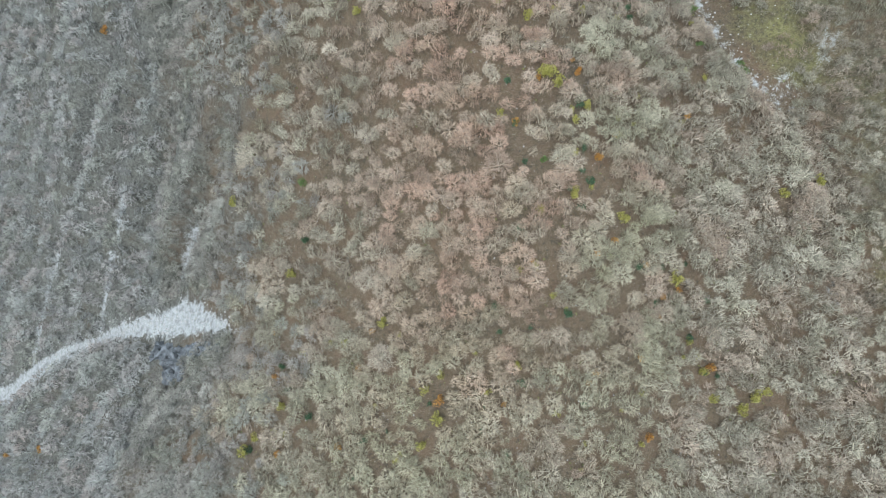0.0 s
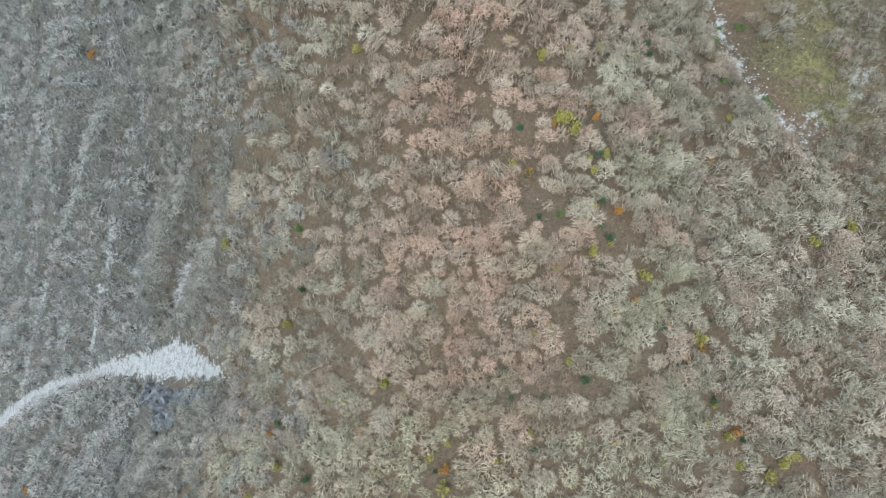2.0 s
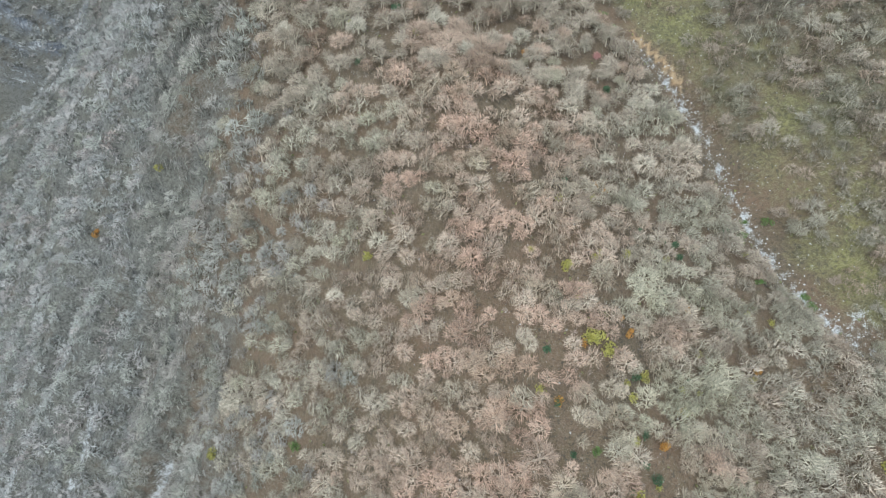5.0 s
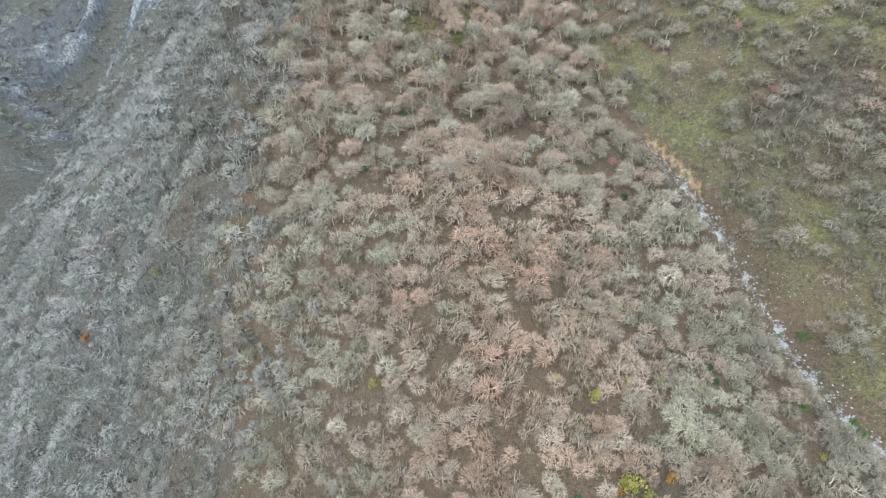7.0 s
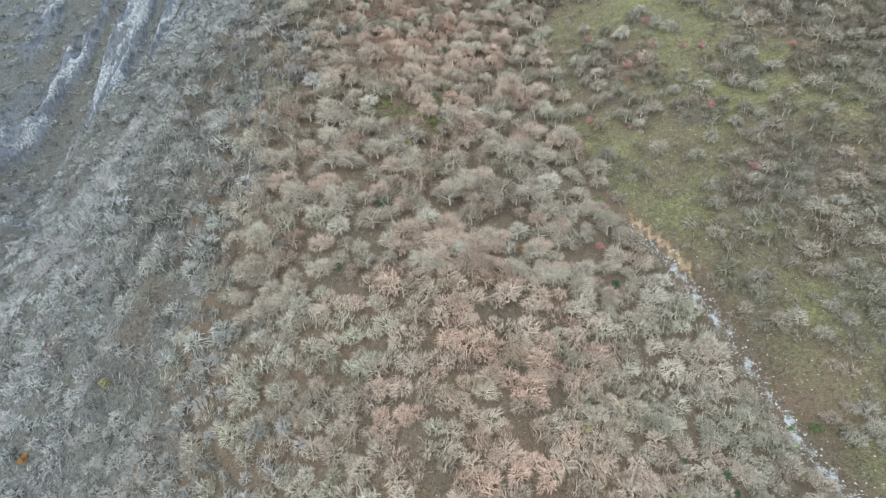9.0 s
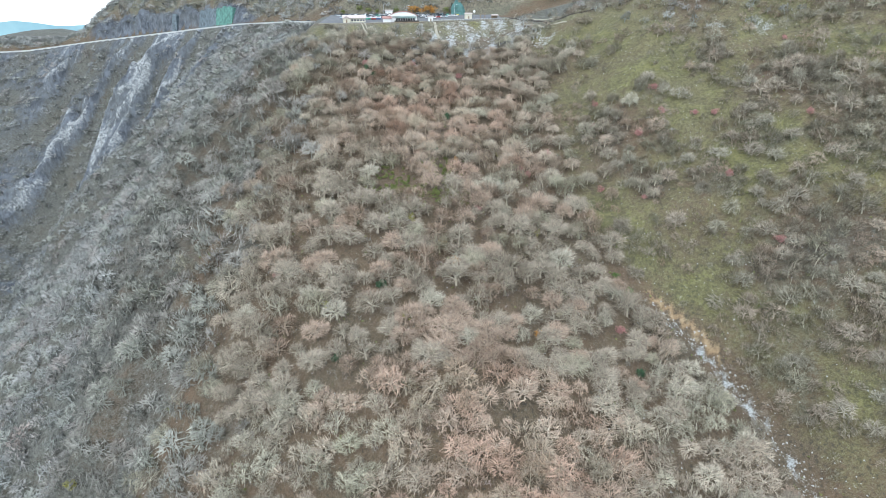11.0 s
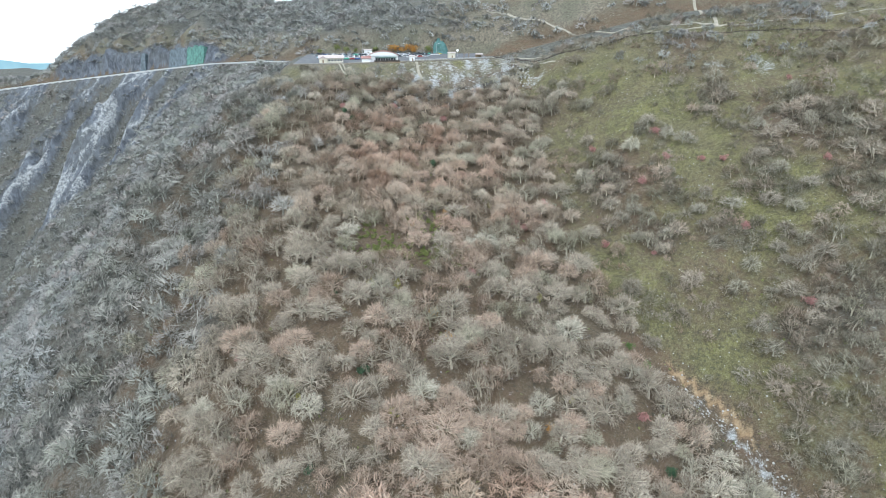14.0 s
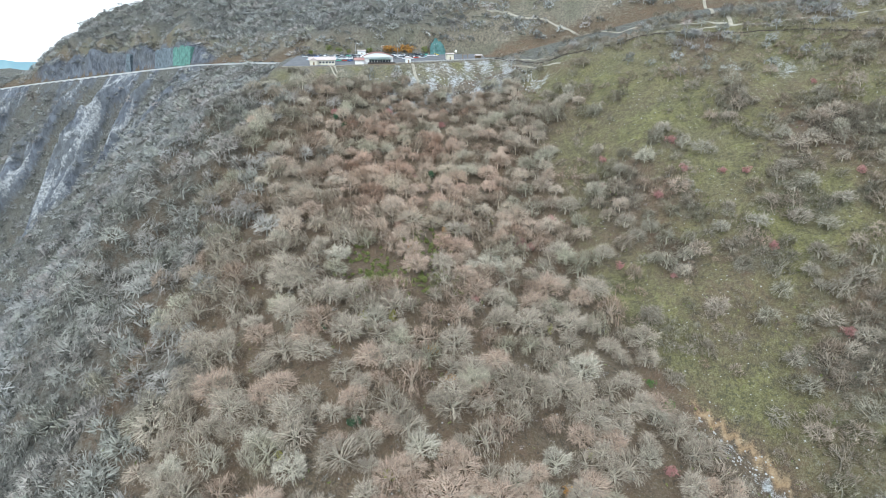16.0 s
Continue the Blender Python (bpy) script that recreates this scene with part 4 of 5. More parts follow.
def build_visitor_centre():
    x, y = -31, 612.0
    house = new("visitor_centre")
    house.matrix_basis = pose(x, y, float(height(x, y - 6)), 0, 0, 6)
    part("wall", boxed(-11, 11, -5.5, 7, -1.5, 4.2, bevel=0.05), WHITE, house)
    gable = [(a, b) for a, b in arch(22.6, 4.2, 3.2)]
    bm = bmesh.new()       # vaulted roof, its arch facing south
    a = [bm.verts.new((px, -6.6, pz)) for px, pz in gable]
    b = [bm.verts.new((px, 7.6, pz)) for px, pz in gable]
    for k in range(len(gable) - 1):
        bm.faces.new((a[k], a[k + 1], b[k + 1], b[k]))
    bm.faces.new(a[::-1])
    bm.faces.new(b)
    bm.faces.new((a[0], b[0], b[-1], a[-1]))
    bmesh.ops.recalc_face_normals(bm, faces=bm.faces[:])
    roof = part("roof", bm, WHITE, house, "white vaulted roof with a dull red rim")
    rim = bmesh.new()
    outer, inner = arch(23.4, 4.2, 3.75), arch(22.4, 4.1, 3.0)
    front = [rim.verts.new((px, -6.9, pz)) for px, pz in outer] + [rim.verts.new((px, -6.9, pz)) for px, pz in inner]
    rear = [rim.verts.new((v.co.x, -6.5, v.co.z)) for v in front]
    m = len(outer)
    for k in range(m - 1):
        for ring in (front, rear):
            rim.faces.new((ring[k], ring[k + 1], ring[m + k + 1], ring[m + k]))
        rim.faces.new((front[k], front[k + 1], rear[k + 1], rear[k]))
        rim.faces.new((front[m + k], front[m + k + 1], rear[m + k + 1], rear[m + k]))
    bmesh.ops.recalc_face_normals(rim, faces=rim.faces[:])
    part("roof_rim", rim, ROOF_RED, roof, "dull red rim")
    for k in range(7):
        window_in(house, -6.6 + k * 2.2, -5.52, 4.35, 1.8, 1.0 if k in (0, 6) else 1.7)
    part("porch_roof", boxed(-6, 9.5, -9.2, -5.5, 2.9, 3.15, bevel=0.04), NET_GREEN, house, "green porch roof")
    for k in range(9):
        part("post", rod((-5.8 + k * 1.88, -9.0, -1.0), (-5.8 + k * 1.88, -9.0, 2.9), 0.09), STEEL, house)
    for k in range(8):
        window_in(house, -4.8 + k * 1.88, -5.55, 0.4, 1.5, 2.1)
    part("terrace_deck", boxed(-7, 12, -10.5, -5.5, -1.8, 0.05), WOOD, house)
    part("terrace_rail", boxed(-7, 12, -10.5, -10.38, 0.05, 1.1), DARKWOOD, house)
    part("annex_wall", boxed(-15.5, -9.5, -8.5, -2.5, -1.5, 2.5, bevel=0.04), WHITE, house)
    part("annex_roof", prism([(-9.2, 2.4), (-1.8, 2.4), (-1.8, 2.7), (-5.5, 4.2), (-9.2, 2.7)], -16, -9), ROOF_RED, house, "dull red pitched roof")
    tagged(house, "white visitor centre with a vaulted roof and a glazed porch", "building")


def build_cabin():
    x, y = -68, 605.0
    house = new("mountain_lodge")
    house.matrix_basis = pose(x, y, float(height(x, y)) - 0.1, 0, 0, 4)
    part("wall", boxed(-8.5, 8.5, -3.6, 3.6, -1.2, 3.0, bevel=0.05), CREAM, house)
    part("roof", prism([(-4.4, 2.9), (4.4, 2.9), (4.4, 3.15), (0, 5.2), (-4.4, 3.15)], -9.2, 9.2), ROOF_PINK, house, "faded pink metal roof")
    part("gable_wall", boxed(-8.0, -3.2, -5.4, -3.4, -1.2, 3.0, bevel=0.05), CREAM, house)
    bm = bmesh.new()
    v = [bm.verts.new(c) for c in ((-8.5, -5.9, 2.9), (-2.7, -5.9, 2.9), (-5.6, -5.9, 4.7), (-8.5, 0, 2.9), (-2.7, 0, 2.9), (-5.6, 0, 4.7))]
    for f in ((0, 1, 2), (3, 5, 4), (0, 2, 5, 3), (1, 4, 5, 2), (0, 3, 4, 1)):
        bm.faces.new([v[k] for k in f])
    part("gable_roof", bm, ROOF_PINK, house)
    door = part("door", boxed(-6.2, -5.1, -5.48, -5.38, -0.1, 2.0), WOOD, house)
    part("door_handle", boxed(-5.3, -5.2, -5.55, -5.48, 0.9, 1.05), STEEL, door)
    for wx in (-1.4, 0.8, 3.0, 5.2, 7.2):
        window_in(house, wx, -3.62, 0.9, 1.3, 1.2)
    tagged(house, "cream mountain lodge with a faded pink gable roof", "building")


def build_hut(x, y, w, d, h, wall, roof, name, label, open_front=False):
    hut = new(name)
    z = float(height(x, y))
    hut.matrix_basis = pose(x, y, z, 0, 0, 10)
    if open_front:
        for sx in (-1, 1):
            for sy in (-1, 1):
                part("post", boxed(sx * w / 2 - 0.15, sx * w / 2 + 0.15, sy * d / 2 - 0.15, sy * d / 2 + 0.15, -0.6, h), wall, hut)
        part("back_wall", boxed(-w / 2, w / 2, d / 2 - 0.1, d / 2 + 0.1, -0.6, h - 0.1), wall, hut)
    else:
        part("wall", boxed(-w / 2, w / 2, -d / 2, d / 2, -0.8, h, bevel=0.04), wall, hut)
        door = part("door", boxed(-0.45, 0.45, -d / 2 - 0.06, -d / 2 + 0.02, 0, 2.0), WOOD, hut)
        part("door_handle", boxed(0.25, 0.33, -d / 2 - 0.12, -d / 2 - 0.06, 0.95, 1.08), STEEL, door)
    part("roof", prism([(-d / 2 - 0.5, h), (d / 2 + 0.5, h), (d / 2 + 0.5, h + 0.25), (0, h + 0.9), (-d / 2 - 0.5, h + 0.25)], -w / 2 - 0.5, w / 2 + 0.5), roof, hut)
    tagged(hut, label, "hut")


def build_poles():
    for x, y in ((-28, 640), (-16, 650), (-48, 655), (12, 648)):
        pole = new("lamp_post")
        pole.matrix_basis = pose(x, y, float(height(x, y)))
        part("pole", rod((0, 0, -0.5), (0, 0, 9), 0.13), STEEL, pole)
        part("arm", rod((0, 0, 8.9), (1.6, 0, 9.2), 0.07), STEEL, pole)
        part("lamp_head", boxed(1.2, 2.2, -0.2, 0.2, 9.1, 9.35, bevel=0.05), WHITE, pole)
        tagged(pole, "tall galvanised lamp post in the car park", "lamp post", "car park lamps")
    sign = new("round_sign")
    sign.matrix_basis = pose(28, 640, float(height(28, 640)))
    part("pole", rod((0, 0, -0.3), (0, 0, 4.2), 0.09), STEEL, sign)
    bm = bmesh.new()
    bmesh.ops.create_cone(bm, cap_ends=True, segments=20, radius1=1.0, radius2=1.0, depth=0.1, matrix=pose(0, -0.12, 4.6, 90))
    part("sign_disc", bm, WHITE, sign)
    tagged(sign, "round white sign on a steel pole", "sign")
    gate = new("trail_gate")
    gate.matrix_basis = pose(34, 630, float(height(34, 630)), 0, 0, 14)
    for gx in (-2, 2):
        part("post", boxed(gx - 0.2, gx + 0.2, -0.2, 0.2, -0.5, 3.6), WOOD, gate)
    part("beam", boxed(-2.8, 2.8, -0.22, 0.22, 3.2, 3.6, bevel=0.03), WOOD, gate)
    tagged(gate, "weathered wooden gate at the trail head", "gate")


def car_proto(word, van=False):
    car = new("car")
    top = 1.95 if van else 1.48
    side = [(-2.1, 0.32), (2.1, 0.32), (2.15, 0.62), (2.0, 0.86), (1.1, 0.96), (-1.95, 0.98), (-2.15, 0.8)]
    half = 0.86

    def hull(profile, inset, name, mat):
        bm = bmesh.new()
        loops = []
        for yy, k in ((-half, inset), (-half * 0.96, 0), (half * 0.96, 0), (half, inset)):
            loops.append([bm.verts.new((px * (1 - k), yy, pz - (0.05 if k else 0))) for px, pz in profile])
        m = len(profile)
        for a, b in zip(loops, loops[1:]):
            for i in range(m):
                bm.faces.new((a[i], a[(i + 1) % m], b[(i + 1) % m], b[i]))
        bm.faces.new(loops[0][::-1])
        bm.faces.new(loops[-1])
        bmesh.ops.recalc_face_normals(bm, faces=bm.faces[:])
        return part(name, bm, mat, car)

    hull(side, 0.02, "body", PAINTS[word])
    cab = [(-1.95, 0.95), (1.3, 0.95), (1.0 if van else 0.45, top), (-1.8 if van else -1.45, top)]
    glass = prism([(y_, z_) for y_, z_ in [(-0.78, 0.95), (0.78, 0.95), (0.62, top - 0.06), (-0.62, top - 0.06)]], -1.0, 1.0)
    for v in glass.verts:
        lo = v.co.z < 1.2
        v.co.x = (1.28 if lo else cab[2][0] + 0.02) if v.co.x > 0 else (-1.93 if lo else cab[3][0] - 0.02)
    part("windows", glass, GLASS, car)
    part("roof_panel", boxed(cab[3][0], cab[2][0], -0.64, 0.64, top - 0.08, top, bevel=0.04), PAINTS[word], car)
    for wx in (-1.3, 1.32):
        for wy in (-0.8, 0.8):
            bm = bmesh.new()
            bmesh.ops.create_cone(bm, cap_ends=True, segments=12, radius1=0.32, radius2=0.32, depth=0.2, matrix=pose(wx, wy, 0.32, 90))
            wheel = part("wheel", bm, TYRE, car)
            bm = bmesh.new()
            bmesh.ops.create_cone(bm, cap_ends=True, segments=10, radius1=0.19, radius2=0.19, depth=0.05, matrix=pose(wx, wy * 1.13, 0.32, 90))
            part("rim", bm, STEEL, wheel)
    for wy in (-0.6, 0.6):
        part("headlight", boxed(2.02, 2.16, wy - 0.18, wy + 0.18, 0.62, 0.8), WHITE, car)
    kind = "van" if van else "car"
    return tagged(car, f"{word} parked {kind} on grey asphalt", kind, "parked cars")


def build_cars():
    r = random.Random(11)
    protos = [(car_proto(w, v), k) for w, v, k in (("white", False, 7), ("white", True, 4), ("silver", False, 5), ("black", False, 4), ("dark grey", False, 4),
                                                  ("pale blue", False, 3), ("blue", False, 2), ("red", False, 1), ("green", False, 1))]
    yellow = car_proto("yellow")
    bag = [p for p, k in protos for _ in range(k)]
    used = set()

    def put(proto, x, y, turn, z=None):
        m = pose(x, y, (float(height(x, y)) + 0.13) if z is None else z, 0, 0, turn)
        if proto in used:
            copy_thing(proto, m)
        else:
            proto.matrix_basis = m
            used.add(proto)

    put(yellow, 14, 655, 8)
    first = [p for p, k in protos]
    for y, x0, x1, turn in ((621, -58, -46, 40), (631, -80, -6, 28), (637, -80, 2, 150), (643, -70, 6, 24), (651, -86, 16, 155), (658, -88, 10, 20)):
        x = x0
        while x < x1:
            if r.random() < 0.9 and not (abs(x + 31) < 16 and y < 632):
                put(first.pop() if first else r.choice(bag), x + r.uniform(-0.3, 0.3), y + r.uniform(-0.5, 0.5), turn + r.uniform(-6, 6) + r.choice((0, 180)))
            x += 4.1
    # cars queueing on the road
    c, w = stepped([(-118, 678), (-130, 690), (-186, 750)], 7.5)
    for k, ((x, y), (dx, dy)) in enumerate(zip(c, w)):
        if k in (0, 2, 3, 5, 6, 8, 9):
            put(r.choice(bag), x + dy * 1.6, y - dx * 1.6, math.degrees(math.atan2(dy, dx)), road_z(x, y) + 0.26)


def net_panel(points, h, mat, name, label, lean=0.2, folds=1.3, off=5.2, base=0.0, rounded=False):
    """A rock face's net: a folded sheet with depth, hung on the cutting above the road."""
    c, w = stepped(points, folds)
    bm = bmesh.new()
    r = random.Random(len(c))
    cols = []
    for k, ((x, y), (dx, dy)) in enumerate(zip(c, w)):
        nx, ny = -dy, dx
        bulge = r.uniform(-0.25, 0.25)
        z0 = road_z(x, y) + base
        top = h * (1 + 0.06 * math.sin(k * 0.7) + r.uniform(-0.04, 0.04))
        top *= 0.93 + 0.07 * math.sin(math.pi * (k + 0.5) / len(c))
        if rounded:
            top *= r.uniform(0.8, 1.1) * (0.5 + 0.5 * math.sin(math.pi * (k + 0.6) / len(c)))
        col = []
        for q in (0, 0.35, 0.7, 1.0):
            o = off + bulge * (0.3 + q) + lean * top * q
            col.append((bm.verts.new((x + nx * o, y + ny * o, z0 + top * q)), bm.verts.new((x + nx * (o + 9.0), y + ny * (o + 9.0), z0 + top * q - 0.2))))
        cols.append(col)
    for a, b in zip(cols, cols[1:]):
        for q in range(3):
            bm.faces.new((a[q][0], b[q][0], b[q + 1][0], a[q + 1][0]))
            bm.faces.new((a[q][1], a[q + 1][1], b[q + 1][1], b[q][1]))
        bm.faces.new((a[3][0], b[3][0], b[3][1], a[3][1]))
    for end in (cols[0], cols[-1]):
        for q in range(3):
            bm.faces.new((end[q][0], end[q + 1][0], end[q + 1][1], end[q][1]))
    bmesh.ops.recalc_face_normals(bm, faces=bm.faces[:])
    tagged(part(name, bm, mat), label, "rockfall net")


def build_nets():
    net_panel([(-247, 810), (-222, 787)], 20, NET_GREEN, "rockfall_net", "green rockfall net hung over a road cutting")
    net_panel([(-273, 832), (-247, 810)], 20, NET_GREY, "rockfall_net", "grey wire net on a rock cutting above the road")
    net_panel([(-312, 856), (-306, 854)], 19, NET_GREY, "rockfall_net", "narrow grey wire net on a rock cutting above the road")
    net_panel([(10, 640), (22, 640)], 15, NET_TEAL, "rockfall_net", "dark teal net over the bank behind the car park", 0.3, off=21, base=0, rounded=True)


def build_paths():
    for pts, width, label in (([(52, 632), (80, 609), (117, 580), (160, 567), (196, 560), (244, 546), (330, 530)], 1.8, "pale gravel hiking trail across the slope"),
                              ([(60, 700), (105, 665), (160, 615), (196, 562)], 1.6, "narrow pale footpath across the moor"),
                              ([(196, 560), (206, 590), (222, 640), (236, 700)], 2.2, "pale stony path climbing the moor"),
                              ([(50, 630), (58, 612), (74, 590), (88, 566)], 1.2, "narrow pale path down the bank")):
        tagged(part("footpath", strip(pts, width, 0.25, 0.5, 3.0), GRAVEL), label, "path", kind="structure")
    for dx in (-1.3, 1.3):
        tagged(part("track_strip", strip([(-62 + dx, 599), (-60 + dx, 592), (-58 + dx, 586), (-55 + dx, 581)], 0.9, 0.3, 0.6, 2.0), GRAVEL),
               "pale concrete wheel track down the bank", "track", kind="structure")
    tagged(part("concrete_chute", strip([(-6, 606), (-5, 598), (-4, 590), (-3, 584)], 2.0, 0.35, 0.7, 2.0), GRAVEL), "pale concrete chute down the bank", "ramp", kind="structure")
    fence = new("slope_fence")
    line = [(56, 628), (84, 585), (100, 572), (150, 560), (189, 550), (225, 523), (290, 505)]
    part("mesh_band", strip(line, 0.1, 1.1, 0.5, 4.0), DARKWOOD, fence)
    c, w = stepped(line, 8)
    for x, y in c:
        z = float(height(x, y))
        part("post", boxed(x - 0.12, x + 0.12, y - 0.12, y + 0.12, z - 0.3, z + 1.9), DARKWOOD, fence)
    tagged(fence, "dark deer fence along the upper grass slope", "fence")


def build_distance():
    """Two far ranges, as solid ridges that glow in place of haze."""
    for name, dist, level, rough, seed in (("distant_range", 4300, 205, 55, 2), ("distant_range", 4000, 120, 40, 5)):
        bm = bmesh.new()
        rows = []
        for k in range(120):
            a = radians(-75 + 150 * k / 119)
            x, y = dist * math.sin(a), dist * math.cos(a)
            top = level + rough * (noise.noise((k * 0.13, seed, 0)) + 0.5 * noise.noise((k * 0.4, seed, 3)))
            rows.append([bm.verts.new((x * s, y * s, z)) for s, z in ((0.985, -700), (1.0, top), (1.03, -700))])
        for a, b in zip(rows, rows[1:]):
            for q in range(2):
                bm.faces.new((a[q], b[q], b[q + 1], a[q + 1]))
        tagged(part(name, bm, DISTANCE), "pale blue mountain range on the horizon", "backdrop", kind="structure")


build_road()
build_lot()
build_fence()
build_visitor_centre()
build_cabin()
build_hut(-9, 610, 3.6, 3.2, 3.2, WHITE, ROOF_PINK, "ticket_hut", "small white ticket hut at the terrace edge")
build_hut(22, 627, 5.2, 4.0, 3.8, CREAM, ROOF_PINK, "trail_shelter", "beige trail shelter at the terrace edge")
build_hut(44, 631, 4.6, 2.6, 2.2, WOOD, ROOF_PINK, "rest_shelter", "low wooden rest shelter beside the trail head", True)
build_hut(-44, 661, 6.0, 3.6, 3.4, WHITE, ROOF_PINK, "toilet_hut", "white toilet hut behind the car park")
build_poles()
build_cars()
build_nets()
build_paths()
build_distance()

# ---- single bushes, ground plants and stones ----
def bush_meshes(name, count, leaves, size, leaf, mat):
    made = []
    for k in range(count):
        made.append([mesh_from(part_name, *s.arrays()[:2], m) for (part_name, m), s in zip((("stems", TWIG), ("leaves", mat)), leafy(hash_of(name) + k, leaves, size, leaf))])
    return made


def hash_of(word):
    return sum(ord(c) * (i + 3) for i, c in enumerate(word)) % 1000


def plant(name, places, meshes, label, category, group, small, large, flat=1.0):
    r = random.Random(hash_of(name))
    for x, y in places:
        bush = new(name)
        w = r.uniform(small, large)
        bush.matrix_basis = pose(x, y, float(height(x, y)) - 0.1, 0, 0, r.uniform(0, 360)) @ Matrix.Diagonal((w, w, w * flat, 1))
        for me in r.choice(meshes):
            o = new(me.name.split(".")[0], me)
            o.parent = bush
        tagged(bush, label, category, group)


def strewn(seed, n, x0, x1, y0, y1):
    r = random.Random(seed)
    return [(r.uniform(x0, x1), r.uniform(y0, y1)) for _ in range(n)]


def build_bushes():
    small = bush_meshes("small", 3, 160, 1.7, 0.26, LEAF_YELLOW), bush_meshes("rust", 3, 160, 1.7, 0.26, LEAF_ORANGE), bush_meshes("holly", 3, 170, 1.7, 0.26, LEAF_GREEN)
    for k, (word, meshes, n) in enumerate((("yellow", small[0], 34), ("rusty orange", small[1], 16), ("dark evergreen", small[2], 26))):
        spots = strewn(60 + k, n, 20, 118, 60, 250) + strewn(70 + k, n // 2, -80, 60, 55, 120) + strewn(80 + k, n // 3, -60, 40, 280, 440)
        plant("undershrub", spots, meshes, f"small {word} shrub between bare trees", "bush", f"{word} undershrubs", 0.8, 1.3, 1.2)
    plant("yellow_bush", YELLOW, bush_meshes("yellow", 4, 260, 2.2, 0.3, LEAF_YELLOW), "yellow autumn bush among bare trees", "bush", "yellow bushes", 1.0, 1.7, 1.3)
    plant("orange_bush", ORANGE, bush_meshes("orange", 3, 260, 2.2, 0.28, LEAF_ORANGE), "orange autumn bush among bare trees", "bush", "orange bushes", 0.9, 1.4, 1.3)
    plant("evergreen_bush", GREEN, bush_meshes("green", 3, 300, 2.2, 0.3, LEAF_GREEN), "dark evergreen bush among bare trees", "bush", "evergreen bushes", 0.9, 1.4, 1.2)
    plant("grassy_hummock", BRIGHT, bush_meshes("bright", 3, 300, 2.4, 0.3, LEAF_BRIGHT), "fresh green low bush beside the stony gully", "bush", "green hummocks", 0.8, 1.5, 0.6)
    plant("berry_bush", RED, bush_meshes("red", 4, 320, 2.3, 0.24, BERRY), "pinkish red berry bush on the slope", "bush", "berry bushes", 0.8, 1.35, 1.0)
    big = bush_meshes("autumn", 3, 420, 4.2, 0.42, LEAF_ORANGE)
    plant("autumn_tree", ((-25, 666), (-20, 667), (-15, 666), (-10, 667), (-5, 666)), big, "golden orange tree behind the car park", "tree", "autumn trees", 0.9, 1.25, 0.85)
    wild = bush_meshes("bank", 3, 300, 3.0, 0.34, LEAF_BAMBOO)
    plant("bank_bush", ((-62, 667), (-54, 667), (6, 666), (-84, 667), (-70, 668), (-38, 667), (12, 666)), wild, "olive green bush on the bank behind the car park", "bush", "bank bushes", 0.8, 1.2, 1.0)


def build_ground_plants():
    # dwarf bamboo in the clearing
    r = np.random.RandomState(31)
    t = [leafy(500 + k, 60, 1.0, 0.28)[1].arrays() for k in range(4)]
    xy = np.concatenate([np.array(b) + r.normal(0, 5.5, (48, 2)) for b in BAMBOO])
    p = places_at(xy[:, 0], xy[:, 1], 32, 0.7, 1.3)
    tagged(scatter(t, p, np.zeros(len(p)), "dwarf_bamboo", LEAF_BAMBOO), "olive green dwarf bamboo in a clearing", "undergrowth", kind="stuff")
    # low yellow-green tufts under the trees
    t = [leafy(520 + k, 18, 0.7, 0.24)[1].arrays() for k in range(4)]
    x, y = jittered(-120, 190, 50, 470, 5.0, 33)
    ok = (r.uniform(size=x.size) < 0.16 + 0.35 * smooth(0.2, 0.7, waves(x, y, 50, 91, 3)) + 0.2 * smooth(110, 70, y))
    p = places_at(x[ok], y[ok], 34, 0.5, 1.3)
    tagged(scatter(t, p, np.zeros(len(p)), "undergrowth", LEAF_BAMBOO), "yellow-green undergrowth below the bare trees", "undergrowth", kind="stuff")


def stone_shapes(n, seed):
    r = np.random.RandomState(seed)
    v0 = np.array([(1, 0, 0), (0, 1, 0), (-1, 0, 0), (0, -1, 0), (0, 0, 0.8), (0, 0, -0.6)], float)
    f = np.array([(0, 1, 4), (1, 2, 4), (2, 3, 4), (3, 0, 4), (1, 0, 5), (2, 1, 5), (3, 2, 5), (0, 3, 5)])
    return [(v0 * r.uniform(0.6, 1.3, (6, 1)) * r.uniform(0.7, 1.2, (1, 3)), f, np.zeros(6)) for _ in range(n)]


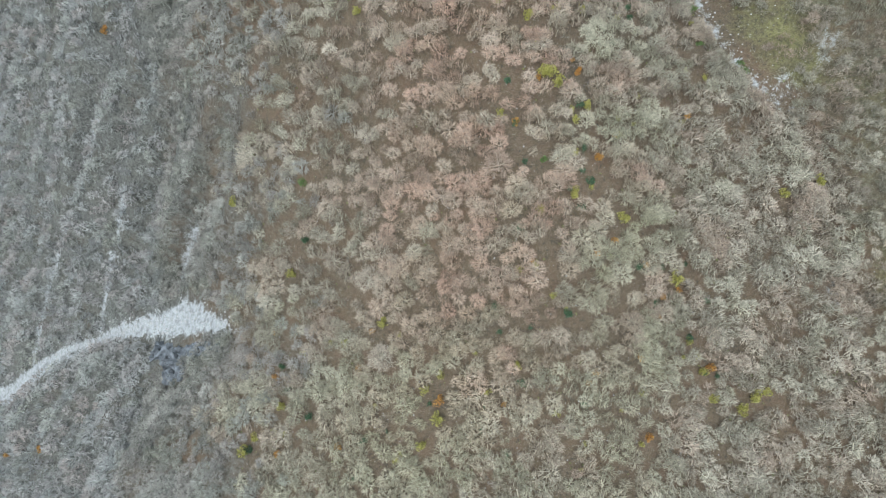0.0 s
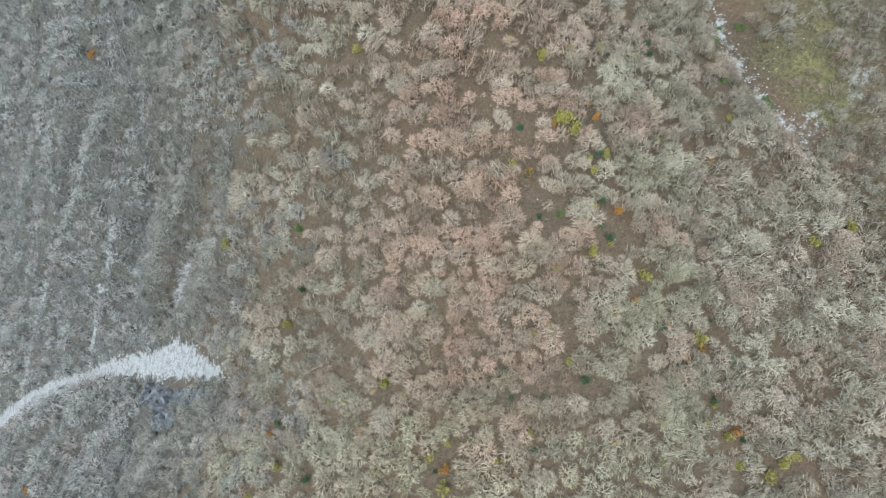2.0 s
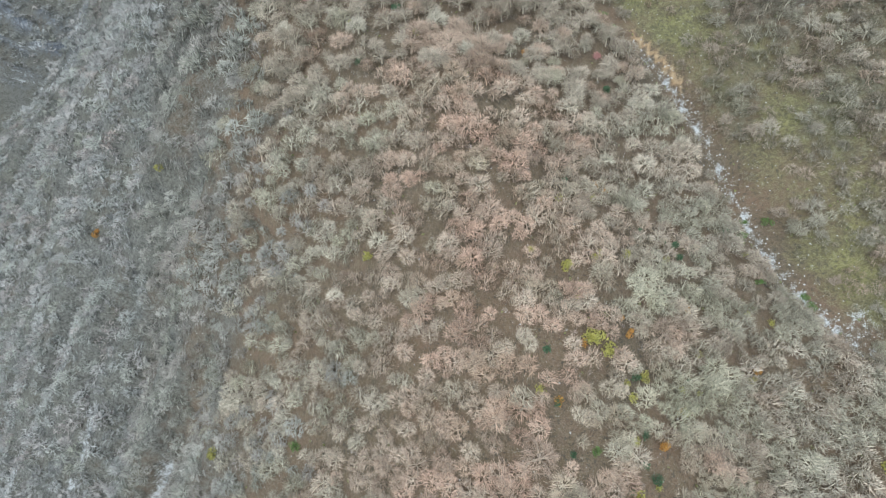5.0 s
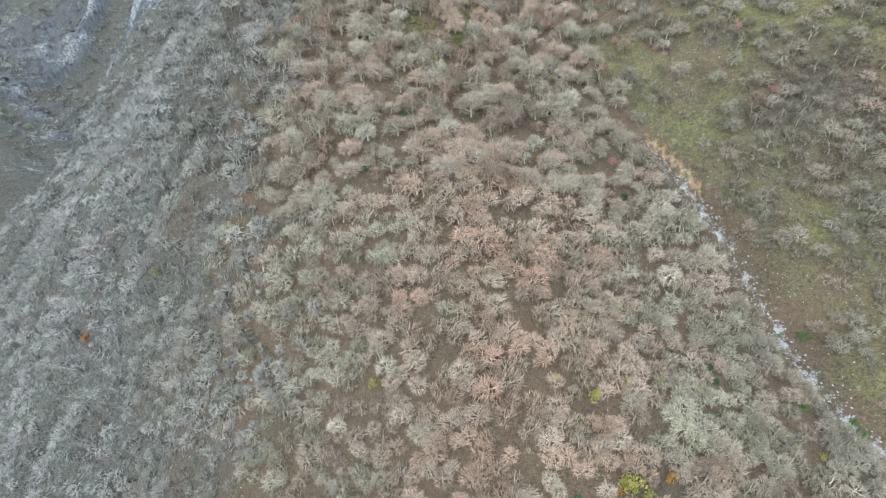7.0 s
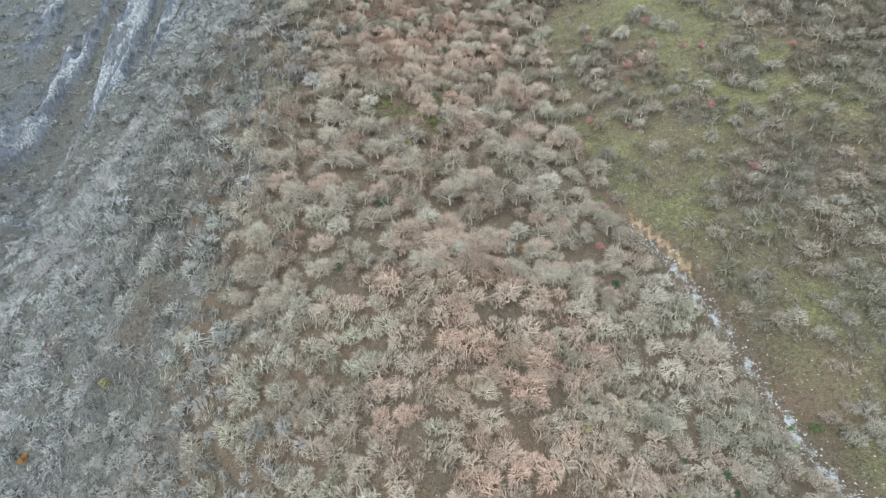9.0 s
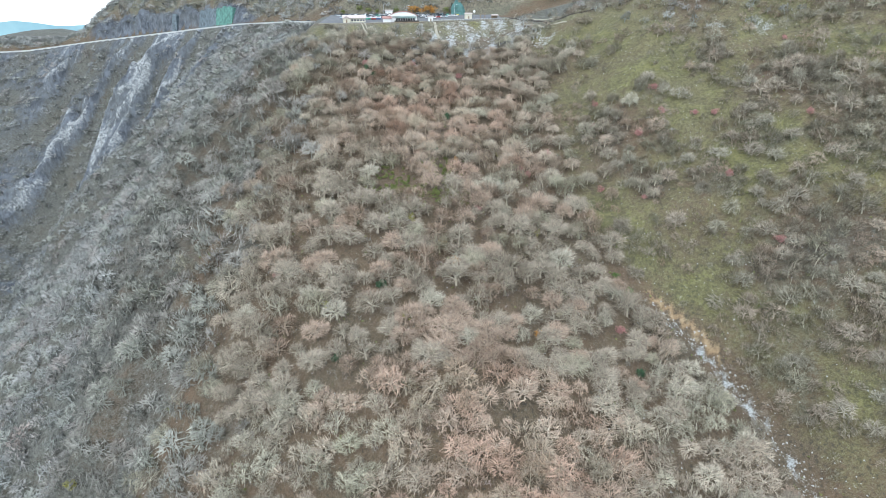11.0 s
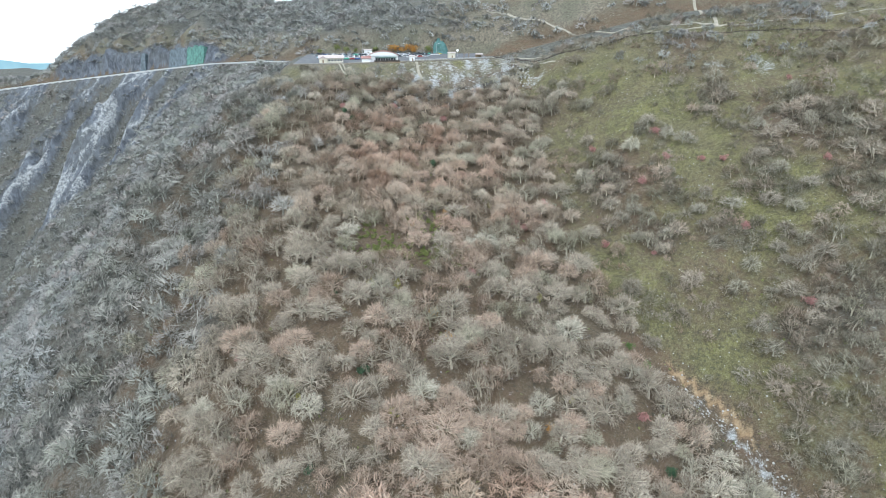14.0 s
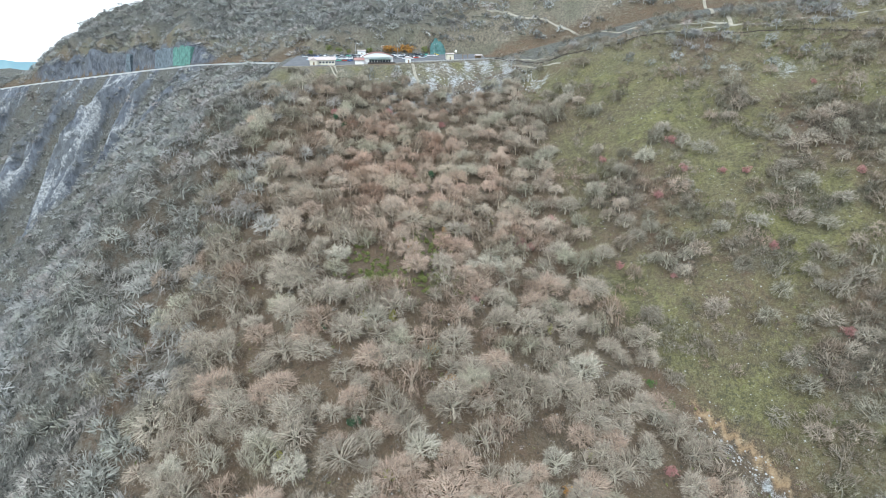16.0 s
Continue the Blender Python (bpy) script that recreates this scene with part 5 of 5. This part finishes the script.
def build_stones():
    t = stone_shapes(8, 41)
    r = np.random.RandomState(42)
    x, y = jittered(-130, 230, 50, 600, 3.4, 43)
    gd, gs, side = near_line(GULLY, x, y)
    c = cover(x[None], y[None])
    want = 0.27 + 0.3 * smooth(0.3, 0.7, c["grass"][0]) + 0.3 * smooth(10, 2, gd) + 0.25 * smooth(0.1, 0.8, waves(x, y, 70, 95, 3)) * (c["grass"][0] > 0.3)
    ok = r.uniform(size=x.size) < want
    p = places_at(x[ok], y[ok], 44, 0.14, 0.52)
    tagged(scatter(t, p, np.zeros(len(p)), "loose_stones", STONE), "small pale limestone blocks strewn over the slope", "stones", kind="stuff")
    # boulders and rubble of the chute, the gully and the bank below the terrace
    lines = []
    for line, n, spread_, a, b in ((GULLY[2:14], 560, 3.4, 0.2, 0.8), (CHUTE[:8], 700, 5.5, 0.2, 1.1), (np.array([(-40, 580), (0, 578), (50, 598)]), 260, 9, 0.3, 1.1),
                                   (np.array([(60, 612), (66, 585), (70, 560)]), 160, 3, 0.4, 1.3)):
        s = r.uniform(0, len(line) - 1.001, n)
        k = s.astype(int)
        xy = line[k] + (line[k + 1] - line[k]) * (s - k)[:, None] + r.normal(0, spread_, (n, 2))
        lines.append(places_at(xy[:, 0], xy[:, 1], 45, a, b))
    p = np.concatenate(lines)
    tagged(scatter(t, p, np.zeros(len(p)), "rubble", STONE), "pale limestone rubble in gullies and chutes", "stones", kind="stuff")
    # dark outcrop beside the chute
    rows = [(-118, 126, 3), (-125, 127, 4), (-132, 129, 5.5), (-140, 130, 6.5), (-148, 132, 7.5), (-156, 135, 8), (-152, 124, 7), (-143, 122, 5.5), (-166, 139, 6)]
    for x, y, s in rows:
        bm = bmesh.new()
        bmesh.ops.create_icosphere(bm, subdivisions=3, radius=s)
        for v in bm.verts:
            v.co *= 1 + 0.5 * noise.noise(v.co * 0.45 + Vector((x, y, 0))) + 0.3 * noise.noise(v.co * 1.3 + Vector((y, x, 0)))
            v.co.z *= 0.75
        o = part("rock_outcrop", bm, ROCK)
        o.matrix_basis = pose(x, y, float(height(x, y)) - s * 0.25)
        tagged(o, "dark grey limestone outcrop beside a scree chute", "rock", "outcrops")


build_bushes()
build_ground_plants()
build_stones()
